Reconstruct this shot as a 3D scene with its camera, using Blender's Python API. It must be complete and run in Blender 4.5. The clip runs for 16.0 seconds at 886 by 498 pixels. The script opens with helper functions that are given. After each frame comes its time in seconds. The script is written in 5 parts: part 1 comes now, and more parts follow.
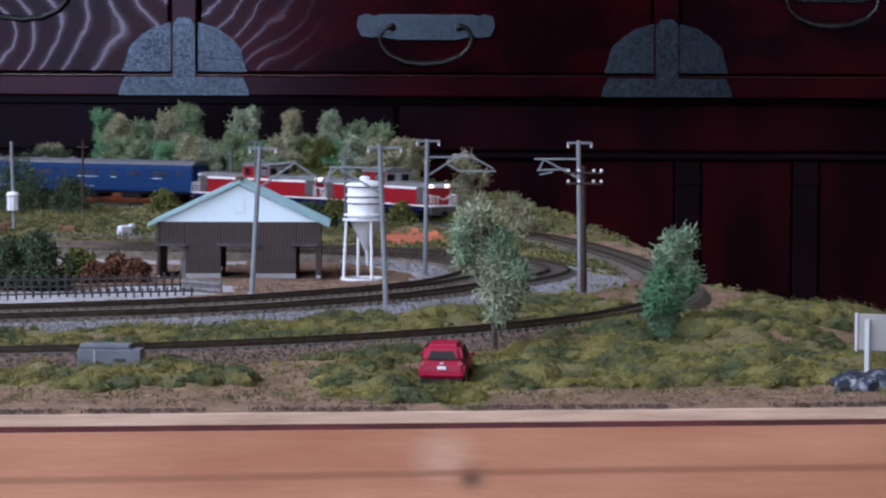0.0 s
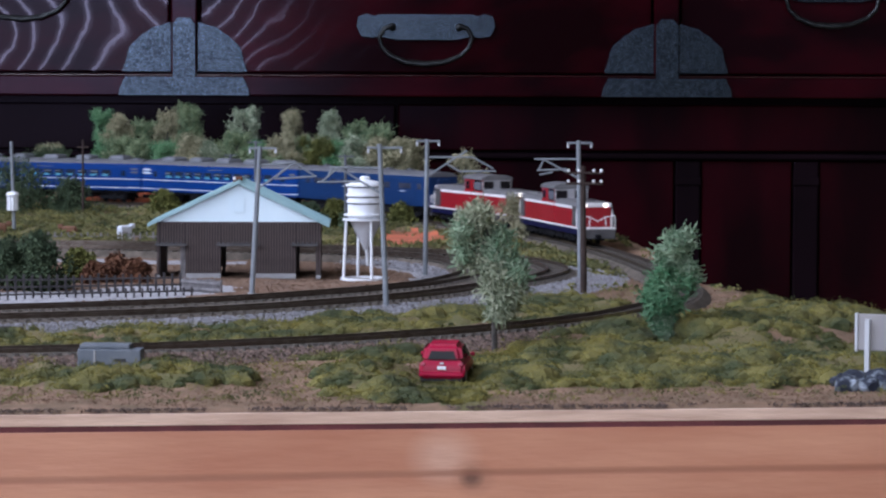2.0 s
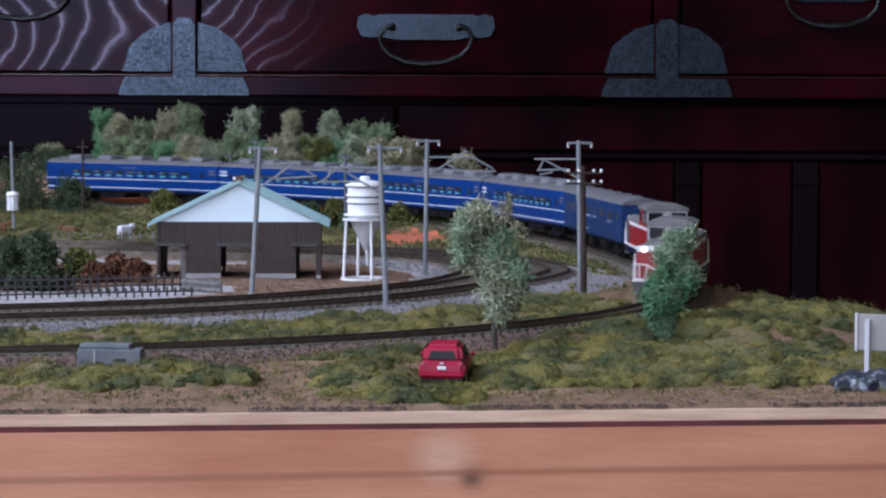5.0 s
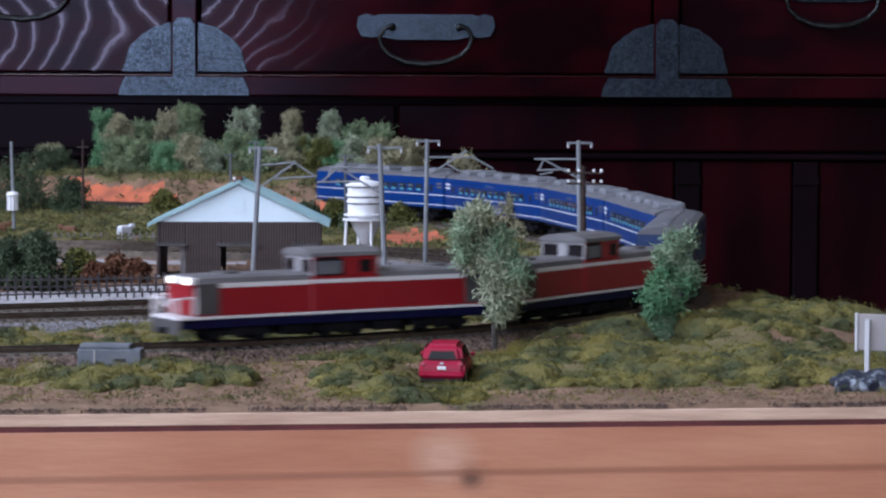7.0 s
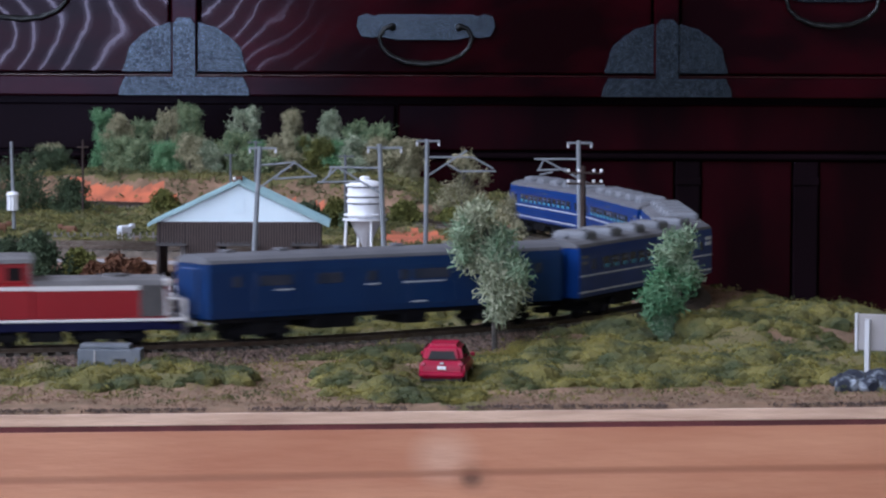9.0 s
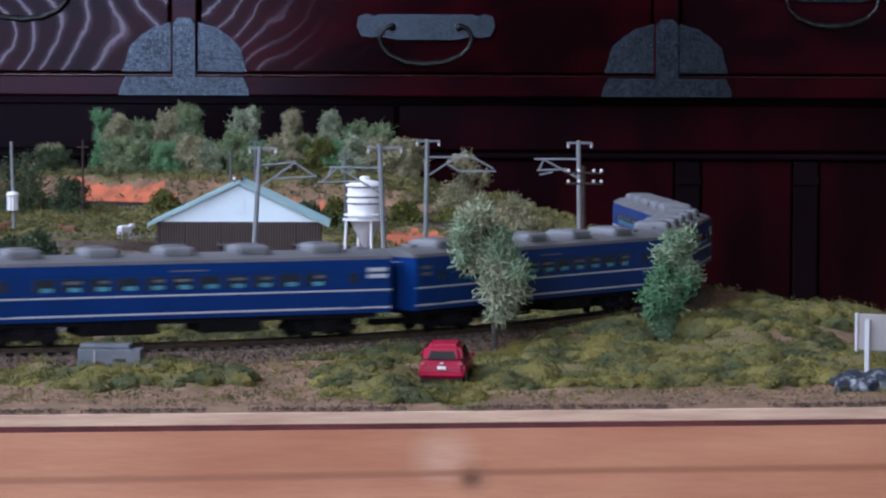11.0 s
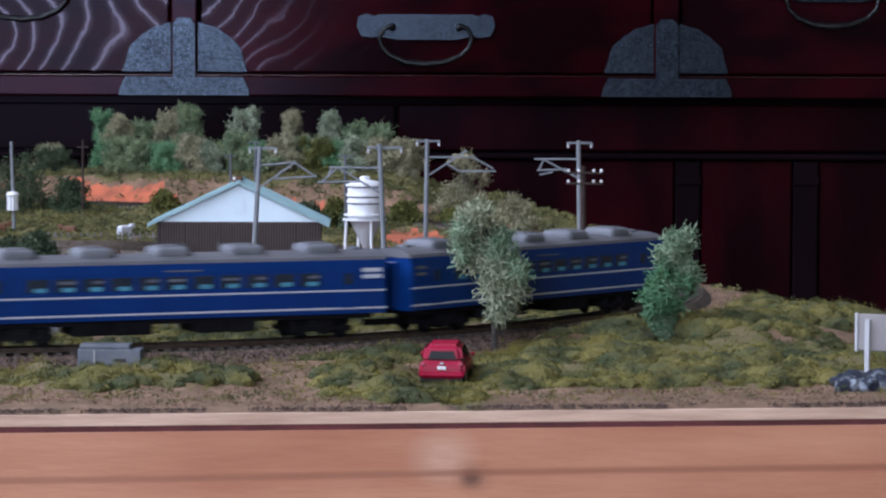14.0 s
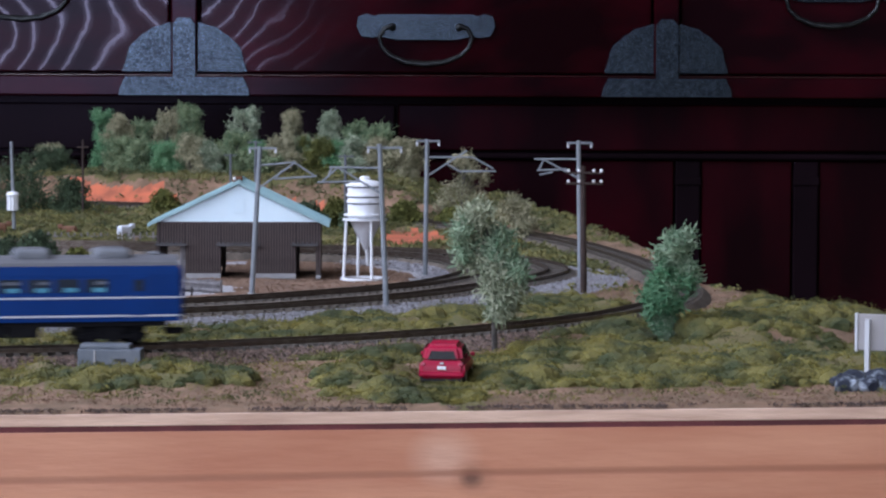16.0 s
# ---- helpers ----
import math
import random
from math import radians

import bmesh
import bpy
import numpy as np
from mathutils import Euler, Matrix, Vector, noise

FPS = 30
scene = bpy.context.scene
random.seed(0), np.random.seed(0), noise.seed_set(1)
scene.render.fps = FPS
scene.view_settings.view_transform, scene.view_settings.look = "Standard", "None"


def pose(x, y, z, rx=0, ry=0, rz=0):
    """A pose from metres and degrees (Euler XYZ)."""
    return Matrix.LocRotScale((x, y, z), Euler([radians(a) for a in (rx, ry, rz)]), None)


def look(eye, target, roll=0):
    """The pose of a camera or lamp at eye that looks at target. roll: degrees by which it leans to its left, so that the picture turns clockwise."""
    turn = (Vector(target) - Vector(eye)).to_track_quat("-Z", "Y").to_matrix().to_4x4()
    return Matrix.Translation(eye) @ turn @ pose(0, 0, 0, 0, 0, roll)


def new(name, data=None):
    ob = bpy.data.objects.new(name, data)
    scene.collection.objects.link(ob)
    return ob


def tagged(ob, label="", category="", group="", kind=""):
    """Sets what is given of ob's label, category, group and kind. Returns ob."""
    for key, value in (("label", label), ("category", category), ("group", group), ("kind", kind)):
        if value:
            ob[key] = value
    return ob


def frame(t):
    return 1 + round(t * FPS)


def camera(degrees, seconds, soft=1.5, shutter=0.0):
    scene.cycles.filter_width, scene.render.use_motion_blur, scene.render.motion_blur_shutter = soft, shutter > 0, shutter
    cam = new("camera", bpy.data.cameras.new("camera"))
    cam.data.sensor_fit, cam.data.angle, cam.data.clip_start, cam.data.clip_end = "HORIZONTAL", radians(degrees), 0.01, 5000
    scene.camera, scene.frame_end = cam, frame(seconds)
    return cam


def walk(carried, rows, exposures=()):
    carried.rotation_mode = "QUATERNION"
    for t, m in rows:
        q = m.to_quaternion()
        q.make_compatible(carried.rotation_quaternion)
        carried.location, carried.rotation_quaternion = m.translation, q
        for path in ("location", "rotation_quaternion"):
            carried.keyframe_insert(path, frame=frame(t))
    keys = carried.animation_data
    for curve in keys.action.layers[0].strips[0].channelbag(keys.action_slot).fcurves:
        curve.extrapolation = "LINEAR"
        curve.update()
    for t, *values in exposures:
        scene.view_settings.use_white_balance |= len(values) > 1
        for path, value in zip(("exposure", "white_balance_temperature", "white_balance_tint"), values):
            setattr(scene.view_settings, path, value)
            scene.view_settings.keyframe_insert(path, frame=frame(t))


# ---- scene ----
cam = camera(17.826, 16.0, soft=2.3, shutter=0.9)
MM = 0.001
RAIL = 120.0                      # height of the rail tops above the room's floor, in mm
EYE = (0.0, 0.0, (RAIL + 82.6) * MM)
CAM_POSE = look(EYE, (0.0, math.cos(0.06212), EYE[2] - math.sin(0.06212)), roll=0.237)
walk(cam, [(0.0, CAM_POSE), (16.0, CAM_POSE)], exposures=[(0.0, 0.42, 6150, 22), (11.0, 0.43, 6150, 22), (16.0, 0.48, 6150, 22)])

# ---- light: an overcast day through a glass door and a side window ----
world = bpy.data.worlds.new("world")
scene.world = world
world.use_nodes = True
wn = world.node_tree.nodes
sky = wn.new("ShaderNodeTexSky")
sky.sky_type, sky.sun_disc, sky.sun_elevation, sky.sun_rotation = "NISHITA", False, radians(40), radians(200)
wn["Background"].inputs["Strength"].default_value = 0.10
world.node_tree.links.new(sky.outputs["Color"], wn["Background"].inputs["Color"])


def window_light(name, at, target, sx, sy, watts, colour):
    lamp = bpy.data.lights.new(name, "AREA")
    lamp.shape, lamp.size, lamp.size_y, lamp.energy, lamp.color = "RECTANGLE", sx, sy, watts, colour
    ob = new(name, lamp)
    ob.matrix_world = look(at, target)
    return ob


window_light("door_daylight", (-0.82, -1.93, 1.05), (-0.82, 0.0, 1.05), 0.88, 1.9, 34, (0.76, 0.88, 1.0))
window_light("side_daylight", (-1.24, 0.62, 1.45), (0.0, 0.62, 1.25), 2.2, 1.2, 58, (0.78, 0.89, 1.0))

# ---- materials ----


def material(name, c1, c2=None, scale=400.0, rough=0.8, metal=0.0, bump=0.0, bump_scale=None, spread=(0.35, 0.65),
             per=None, stretch=None, c3=None, coat=0.0, spec=None, amount=1.0):
    """Two colours mixed by noise in object space (or per island / per object), with fine relief."""
    m = bpy.data.materials.new(name)
    m.use_nodes = True
    n, l = m.node_tree.nodes, m.node_tree.links
    b = n["Principled BSDF"]
    b.inputs["Roughness"].default_value, b.inputs["Metallic"].default_value = rough, metal
    b.inputs["Coat Weight"].default_value = coat
    if spec is not None:
        b.inputs["Specular IOR Level"].default_value = spec
    tc = n.new("ShaderNodeTexCoord")
    source = tc.outputs["Object"]
    if stretch:
        mp = n.new("ShaderNodeMapping")
        mp.inputs["Scale"].default_value = stretch
        l.new(source, mp.inputs["Vector"])
        source = mp.outputs["Vector"]
    c2 = c2 or tuple(v * 0.8 for v in c1)
    nz = n.new("ShaderNodeTexNoise")
    nz.inputs["Scale"].default_value, nz.inputs["Detail"].default_value = scale, 5.0
    l.new(source, nz.inputs["Vector"])
    ramp = n.new("ShaderNodeValToRGB")
    ramp.color_ramp.elements[0].position, ramp.color_ramp.elements[1].position = spread
    ramp.color_ramp.elements[0].color, ramp.color_ramp.elements[1].color = (*c1, 1), (*c2, 1)
    l.new(nz.outputs["Fac"], ramp.inputs["Fac"])
    colour = ramp.outputs["Color"]
    if per:
        mix = n.new("ShaderNodeMix")
        mix.data_type = "RGBA"
        ramp2 = n.new("ShaderNodeValToRGB")
        ramp2.color_ramp.elements[0].position, ramp2.color_ramp.elements[1].position = 0.0, 1.0
        ramp2.color_ramp.elements[0].color, ramp2.color_ramp.elements[1].color = (*c1, 1), (*(c3 or c2), 1)
        if per == "island":
            g = n.new("ShaderNodeNewGeometry")
            l.new(g.outputs["Random Per Island"], ramp2.inputs["Fac"])
        else:
            g = n.new("ShaderNodeObjectInfo")
            l.new(g.outputs["Random"], ramp2.inputs["Fac"])
        mix.inputs["Factor"].default_value = 0.5 * amount
        l.new(colour, mix.inputs[6])
        l.new(ramp2.outputs["Color"], mix.inputs[7])
        colour = mix.outputs[2]
    l.new(colour, b.inputs["Base Color"])
    if bump:
        n2 = n.new("ShaderNodeTexNoise")
        n2.inputs["Scale"].default_value, n2.inputs["Detail"].default_value = bump_scale or scale * 3, 6.0
        l.new(source, n2.inputs["Vector"])
        bp = n.new("ShaderNodeBump")
        bp.inputs["Strength"].default_value, bp.inputs["Distance"].default_value = bump, 0.0006
        l.new(n2.outputs["Fac"], bp.inputs["Height"])
        l.new(bp.outputs["Normal"], b.inputs["Normal"])
    return m


def glow(name, colour, strength):
    m = bpy.data.materials.new(name)
    m.use_nodes = True
    b = m.node_tree.nodes["Principled BSDF"]
    b.inputs["Base Color"].default_value = (*colour, 1)
    b.inputs["Emission Color"].default_value = (*colour, 1)
    b.inputs["Emission Strength"].default_value = strength
    return m


def lacquer(name, dark, red, apex, slope, both, period, wander, sheen_end=9.0):
    """Red-black lacquered wood; its figure is a set of thin, bent, glossier lines."""
    m = material(name, dark, red, scale=9.0, rough=0.14, spread=(0.42, 0.75), stretch=(1.0, 1.0, 2.2))
    n, l = m.node_tree.nodes, m.node_tree.links
    b = n["Principled BSDF"]
    tc = n.new("ShaderNodeTexCoord")
    sep = n.new("ShaderNodeSeparateXYZ")
    l.new(tc.outputs["Object"], sep.inputs["Vector"])

    def calc(op, p, q=None):
        k = n.new("ShaderNodeMath")
        k.operation = op
        for i, v in enumerate((p, q)):
            if v is None:
                continue
            if isinstance(v, (int, float)):
                k.inputs[i].default_value = v
            else:
                l.new(v, k.inputs[i])
        return k.outputs[0]

    h = calc("SUBTRACT", sep.outputs["Z"], apex)
    if both:
        h = calc("POWER", calc("ADD", calc("MULTIPLY", h, h), 0.00006), 0.5)
    u = calc("ADD", sep.outputs["X"], calc("MULTIPLY", h, slope))
    for scale, amount in ((14.0, wander), (90.0, wander * 0.12), (420.0, wander * 0.05)):
        nz = n.new("ShaderNodeTexNoise")
        nz.inputs["Scale"].default_value, nz.inputs["Detail"].default_value = scale, 2.0
        l.new(tc.outputs["Object"], nz.inputs["Vector"])
        u = calc("ADD", u, calc("MULTIPLY", calc("SUBTRACT", nz.outputs["Fac"], 0.5), amount))
    line = calc("FRACT", calc("DIVIDE", u, period))
    ramp = n.new("ShaderNodeValToRGB")
    e = ramp.color_ramp.elements
    e[0].position, e[0].color = 0.0, (0, 0, 0, 1)
    e[1].position, e[1].color = 1.0, (0, 0, 0, 1)
    for at, v in ((0.26, 0.0), (0.42, 0.22), (0.49, 1.0), (0.55, 0.5), (0.60, 0.16), (0.74, 0.0)):
        k = e.new(at)
        k.color = (v, v, v, 1)
    l.new(line, ramp.inputs["Fac"])
    mr = n.new("ShaderNodeMapRange")
    mr.inputs["To Min"].default_value, mr.inputs["To Max"].default_value = 0.055, 0.46
    # the end of the window's sheen is put into the gloss: lines fade along x
    fade = n.new("ShaderNodeMapRange")
    fade.inputs["From Min"].default_value, fade.inputs["From Max"].default_value = sheen_end, sheen_end + 0.06
    fade.inputs["To Min"].default_value, fade.inputs["To Max"].default_value = 1.0, 0.12
    l.new(sep.outputs["X"], fade.inputs["Value"])
    l.new(calc("MULTIPLY", ramp.outputs["Color"], fade.outputs["Result"]), mr.inputs["Value"])
    l.new(mr.outputs["Result"], b.inputs["Specular IOR Level"])
    b.inputs["Specular Tint"].default_value = (0.72, 0.68, 0.94, 1)
    return m


def pine(name, knots_and_glare=()):
    """Sawn pine: long grain, a knot or two, and glare painted as a pale spot."""
    m = material(name, (0.62, 0.295, 0.185), (0.45, 0.172, 0.10), scale=14.0, rough=0.5, spread=(0.28, 0.72),
                 stretch=(0.9, 4.0, 6.0), bump=0.25, bump_scale=120.0)
    n, l = m.node_tree.nodes, m.node_tree.links
    b = n["Principled BSDF"]
    tc = n.new("ShaderNodeTexCoord")
    for x, y, z, r, tint, depth in knots_and_glare:
        mp = n.new("ShaderNodeMapping")
        mp.vector_type = "TEXTURE"
        mp.inputs["Location"].default_value, mp.inputs["Scale"].default_value = (x, y, z), (r * 1.2, r * 8, r)
        l.new(tc.outputs["Object"], mp.inputs["Vector"])
        gr = n.new("ShaderNodeTexGradient")
        gr.gradient_type = "SPHERICAL"
        l.new(mp.outputs["Vector"], gr.inputs["Vector"])
        ramp = n.new("ShaderNodeValToRGB")
        ramp.color_ramp.elements[0].position, ramp.color_ramp.elements[1].position = 0.0, 0.75
        ramp.color_ramp.elements[0].color, ramp.color_ramp.elements[1].color = (0, 0, 0, 1), (depth, depth, depth, 1)
        l.new(gr.outputs["Fac"], ramp.inputs["Fac"])
        mix = n.new("ShaderNodeMix")
        mix.data_type = "RGBA"
        old = b.inputs["Base Color"].links[0].from_socket
        l.new(ramp.outputs["Color"], mix.inputs["Factor"])
        l.new(old, mix.inputs[6])
        mix.inputs[7].default_value = (*tint, 1)
        l.new(mix.outputs[2], b.inputs["Base Color"])
    # one long darker growth line
    w = n.new("ShaderNodeTexWave")
    w.wave_type, w.bands_direction = "BANDS", "Z"
    w.inputs["Scale"].default_value, w.inputs["Distortion"].default_value, w.inputs["Detail Scale"].default_value = 22.0, 2.0, 0.6
    mp = n.new("ShaderNodeMapping")
    mp.inputs["Scale"].default_value = (0.12, 0.3, 1.0)
    l.new(tc.outputs["Object"], mp.inputs["Vector"])
    l.new(mp.outputs["Vector"], w.inputs["Vector"])
    ramp = n.new("ShaderNodeValToRGB")
    ramp.color_ramp.elements[0].position, ramp.color_ramp.elements[1].position = 0.93, 1.0
    ramp.color_ramp.elements[0].color, ramp.color_ramp.elements[1].color = (0, 0, 0, 1), (0.6, 0.6, 0.6, 1)
    l.new(w.outputs["Fac"], ramp.inputs["Fac"])
    mix = n.new("ShaderNodeMix")
    mix.data_type = "RGBA"
    old = b.inputs["Base Color"].links[0].from_socket
    l.new(ramp.outputs["Color"], mix.inputs["Factor"])
    l.new(old, mix.inputs[6])
    mix.inputs[7].default_value = (0.27, 0.10, 0.06, 1)
    l.new(mix.outputs[2], b.inputs["Base Color"])
    return m


M = {}
M["plaster"] = material("plaster", (0.18, 0.16, 0.14), (0.14, 0.125, 0.105), 6, 0.95, bump=0.2, bump_scale=200)
M["ceiling"] = material("ceiling_board", (0.30, 0.25, 0.20), (0.24, 0.20, 0.15), 4, 0.9, stretch=(6, 0.4, 1))
# pale face of the added panel that the lacquer mirrors on the right
M["reflector"] = material("pale_reflector", (0.74, 0.72, 0.66), (0.68, 0.66, 0.60), 8, 0.9)
M["tatami"] = material("tatami", (0.33, 0.29, 0.17), (0.27, 0.23, 0.13), 30, 0.85, stretch=(1, 14, 1), bump=0.3)
LAC = ((0.006, 0.001, 0.0018), (0.036, 0.0016, 0.0042))
M["lacquer_bent"] = lacquer("red_lacquer_bent_figure", *LAC, 0.232, 0.85, True, 0.021, 0.05)
M["lacquer_slant"] = lacquer("red_lacquer_slanted_figure", *LAC, 0.21, -1.3, False, 0.019, 0.07, -0.145)
M["lacquer"] = material("red_lacquer", *LAC, scale=9.0, rough=0.16, spread=(0.42, 0.75), stretch=(1.0, 1.0, 2.2), spec=0.10)
M["lacquer_bead"] = material("lacquer_bead", *LAC, scale=9.0, rough=0.16, spec=0.5)
M["lacquer_plain"] = material("dark_lacquer", (0.006, 0.0012, 0.002), (0.024, 0.0016, 0.0036), 9, 0.22, spread=(0.42, 0.72), stretch=(2.0, 1, 0.8), spec=0.08)
M["lacquer_black"] = material("black_lacquer", (0.005, 0.003, 0.004), (0.008, 0.004, 0.006), 12, 0.2, spec=0.03)
M["iron"] = material("hammered_iron", (0.009, 0.014, 0.022), (0.058, 0.080, 0.112), 640, 0.20, metal=0.85, bump=0.3, bump_scale=850, spread=(0.36, 0.76))
M["iron_black"] = material("blackened_iron", (0.012, 0.013, 0.015), (0.03, 0.033, 0.036), 300, 0.35, metal=0.8, bump=0.4)
# the first spot is glare painted pale, the other two make the knot
M["pine"] = pine("pine_board", knots_and_glare=((0.0005, 0.0004, -0.018, 0.009, (0.66, 0.40, 0.30), 0.7), (0.0085, 0.0004, -0.0236, 0.0055, (0.36, 0.16, 0.10), 0.7),
                             (0.0078, 0.0004, -0.0236, 0.0032, (0.14, 0.065, 0.045), 0.85)))
M["ply"] = material("plywood_edge", (0.74, 0.52, 0.41), (0.54, 0.35, 0.27), 46, 0.8, stretch=(0.7, 4, 9), bump=0.5, bump_scale=300, spread=(0.38, 0.66))
M["gap_brown"] = material("maroon_joint", (0.17, 0.045, 0.052), (0.10, 0.03, 0.034), 60, 0.9)
M["soil"] = material("brown_soil", (0.26, 0.155, 0.10), (0.15, 0.095, 0.055), 110, 0.95, bump=0.9, bump_scale=1300)
M["yard"] = material("yard_soil", (0.21, 0.125, 0.082), (0.14, 0.082, 0.055), 90, 0.95, bump=0.7, bump_scale=1100)
M["orange"] = material("orange_clay", (0.60, 0.155, 0.075), (0.33, 0.10, 0.055), 110, 0.95, bump=0.7, bump_scale=500)
M["rim"] = material("dark_soil_crumbs", (0.05, 0.036, 0.034), (0.13, 0.09, 0.075), 300, 0.95, per="island", c3=(0.17, 0.12, 0.10))
M["cushion"] = material("turf_cushion", (0.038, 0.048, 0.015), (0.145, 0.125, 0.032), 70, 0.95, bump=1.0, bump_scale=1500, spread=(0.41, 0.61))
M["crumb"] = material("brown_soil_crumbs", (0.14, 0.085, 0.055), (0.28, 0.17, 0.115), 200, 0.95, per="island", c3=(0.33, 0.215, 0.15))
M["turf"] = material("turf_base", (0.10, 0.098, 0.03), (0.15, 0.115, 0.05), 90, 0.95, bump=0.9, bump_scale=900)
M["white_gravel"] = material("white_gravel_ground", (0.42, 0.41, 0.43), (0.22, 0.21, 0.225), 420, 0.95, bump=0.8, bump_scale=900)
M["grass"] = material("turf_foam", (0.034, 0.048, 0.014), (0.235, 0.20, 0.045), 70, 0.95, per="island", c3=(0.27, 0.225, 0.07), spread=(0.41, 0.61), amount=0.35)
M["grass_rear"] = material("turf_foam_far", (0.055, 0.07, 0.028), (0.20, 0.18, 0.06), 60, 0.95, per="island", c3=(0.19, 0.165, 0.065), spread=(0.38, 0.62), amount=0.25)
M["grey_ballast"] = material("grey_ballast", (0.13, 0.125, 0.135), (0.30, 0.29, 0.315), 500, 0.95, per="island", c3=(0.36, 0.355, 0.385))
M["brown_ballast"] = material("brown_ballast", (0.060, 0.037, 0.029), (0.17, 0.105, 0.082), 500, 0.95, per="island", c3=(0.29, 0.215, 0.18))
M["bed"] = material("track_bed", (0.058, 0.046, 0.036), (0.125, 0.10, 0.08), 200, 0.95, bump=0.9, bump_scale=1200)
M["sleeper"] = material("sleeper_plastic", (0.068, 0.057, 0.048), (0.098, 0.083, 0.069), 400, 0.75)
M["rail"] = material("rail_steel", (0.09, 0.065, 0.05), (0.15, 0.12, 0.10), 300, 0.35, metal=0.7)
M["leaf_green"] = material("crown_green", (0.04, 0.1, 0.045), (0.25, 0.312, 0.156), 45, 0.95, per="island", c3=(0.375, 0.425, 0.25), amount=1.2)
M["leaf_vivid"] = material("crown_vivid_green", (0.022, 0.125, 0.05), (0.15, 0.35, 0.156), 45, 0.95, per="island", c3=(0.275, 0.45, 0.25), amount=1.2)
M["leaf_tan"] = material("crown_tan", (0.11, 0.115, 0.058), (0.388, 0.356, 0.219), 60, 0.95, per="island", c3=(0.575, 0.525, 0.35), amount=1.2)
M["leaf_pale"] = material("crown_pale", (0.055, 0.12, 0.06), (0.362, 0.431, 0.281), 70, 0.95, per="island", c3=(0.6, 0.62, 0.475), amount=1.2)
M["leaf_jade"] = material("crown_jade", (0.02, 0.11, 0.045), (0.085, 0.215, 0.10), 90, 0.95, per="island", c3=(0.20, 0.33, 0.19))
M["leaf_lichen"] = material("crown_lichen", (0.085, 0.125, 0.06), (0.38, 0.41, 0.27), 110, 0.95, per="island", c3=(0.58, 0.59, 0.45))
M["leaf_sage"] = material("crown_sage", (0.05, 0.135, 0.065), (0.25, 0.35, 0.22), 110, 0.95, per="island", c3=(0.44, 0.51, 0.37))
M["leaf_dark"] = material("bush_dark", (0.014, 0.032, 0.013), (0.05, 0.078, 0.034), 80, 0.95, per="island", c3=(0.10, 0.135, 0.075))
M["leaf_olive"] = material("bush_olive", (0.06, 0.075, 0.018), (0.14, 0.14, 0.03), 60, 0.95, per="island", c3=(0.18, 0.17, 0.04))
M["leaf_rust"] = material("bush_rust", (0.075, 0.028, 0.016), (0.15, 0.06, 0.03), 90, 0.95, per="island", c3=(0.19, 0.085, 0.04))
M["bark"] = material("bark", (0.04, 0.035, 0.032), (0.075, 0.065, 0.056), 300, 0.95, bump=0.6)
M["pole_grey"] = material("pole_grey_plastic", (0.17, 0.19, 0.215), (0.23, 0.25, 0.275), 200, 0.55)
M["pole_dark"] = material("pole_dark_grey", (0.075, 0.085, 0.10), (0.11, 0.12, 0.14), 200, 0.55)
M["pole_brown"] = material("pole_brown_plastic", (0.034, 0.023, 0.021), (0.055, 0.038, 0.033), 200, 0.7, spec=0.2)
M["porcelain"] = material("white_insulator", (0.75, 0.74, 0.76), (0.65, 0.65, 0.68), 500, 0.3)
M["white"] = material("white_plastic", (0.80, 0.82, 0.86), (0.72, 0.74, 0.78), 120, 0.5)
M["white_grey"] = material("off_white_plastic", (0.52, 0.53, 0.56), (0.45, 0.46, 0.49), 120, 0.55)
M["sign_grey"] = material("billboard_grey", (0.30, 0.285, 0.285), (0.26, 0.245, 0.25), 60, 0.6)
M["glass_pale"] = material("pale_window_glass", (0.10, 0.105, 0.125), (0.15, 0.155, 0.18), 90, 0.15)
M["lamp_pink"] = material("tail_lamp_pink", (0.50, 0.10, 0.15), (0.40, 0.06, 0.10), 90, 0.25)
M["gable"] = material("gable_white_board", (0.75, 0.90, 0.98), (0.70, 0.85, 0.94), 60, 0.6)
M["teal"] = material("pale_teal_roof", (0.32, 0.485, 0.51), (0.26, 0.40, 0.43), 100, 0.6)
M["board_brown"] = material("brown_wall_board", (0.066, 0.047, 0.045), (0.094, 0.068, 0.065), 200, 0.75)
M["board_deep"] = material("deep_brown_wall", (0.026, 0.02, 0.02), (0.04, 0.03, 0.03), 200, 0.8)
M["board_dark"] = material("dark_roof_eave", (0.05, 0.048, 0.05), (0.085, 0.08, 0.085), 200, 0.7)
M["concrete"] = material("grey_concrete", (0.33, 0.33, 0.34), (0.27, 0.27, 0.28), 200, 0.85)
M["fence_black"] = material("fence_dark", (0.03, 0.026, 0.03), (0.055, 0.048, 0.05), 200, 0.7)
M["fence_pale"] = material("fence_weathered", (0.22, 0.205, 0.21), (0.13, 0.12, 0.125), 300, 0.8)
M["box_grey"] = material("equipment_grey", (0.10, 0.118, 0.145), (0.145, 0.16, 0.185), 160, 0.6)
M["rock"] = material("rock_grey", (0.026, 0.030, 0.044), (0.30, 0.34, 0.39), 210, 0.9, bump=1.0, bump_scale=300, spread=(0.50, 0.66), spec=0.2)
M["car_red"] = material("car_red_paint", (0.36, 0.003, 0.036), (0.31, 0.003, 0.030), 60, 0.38, spec=0.2)
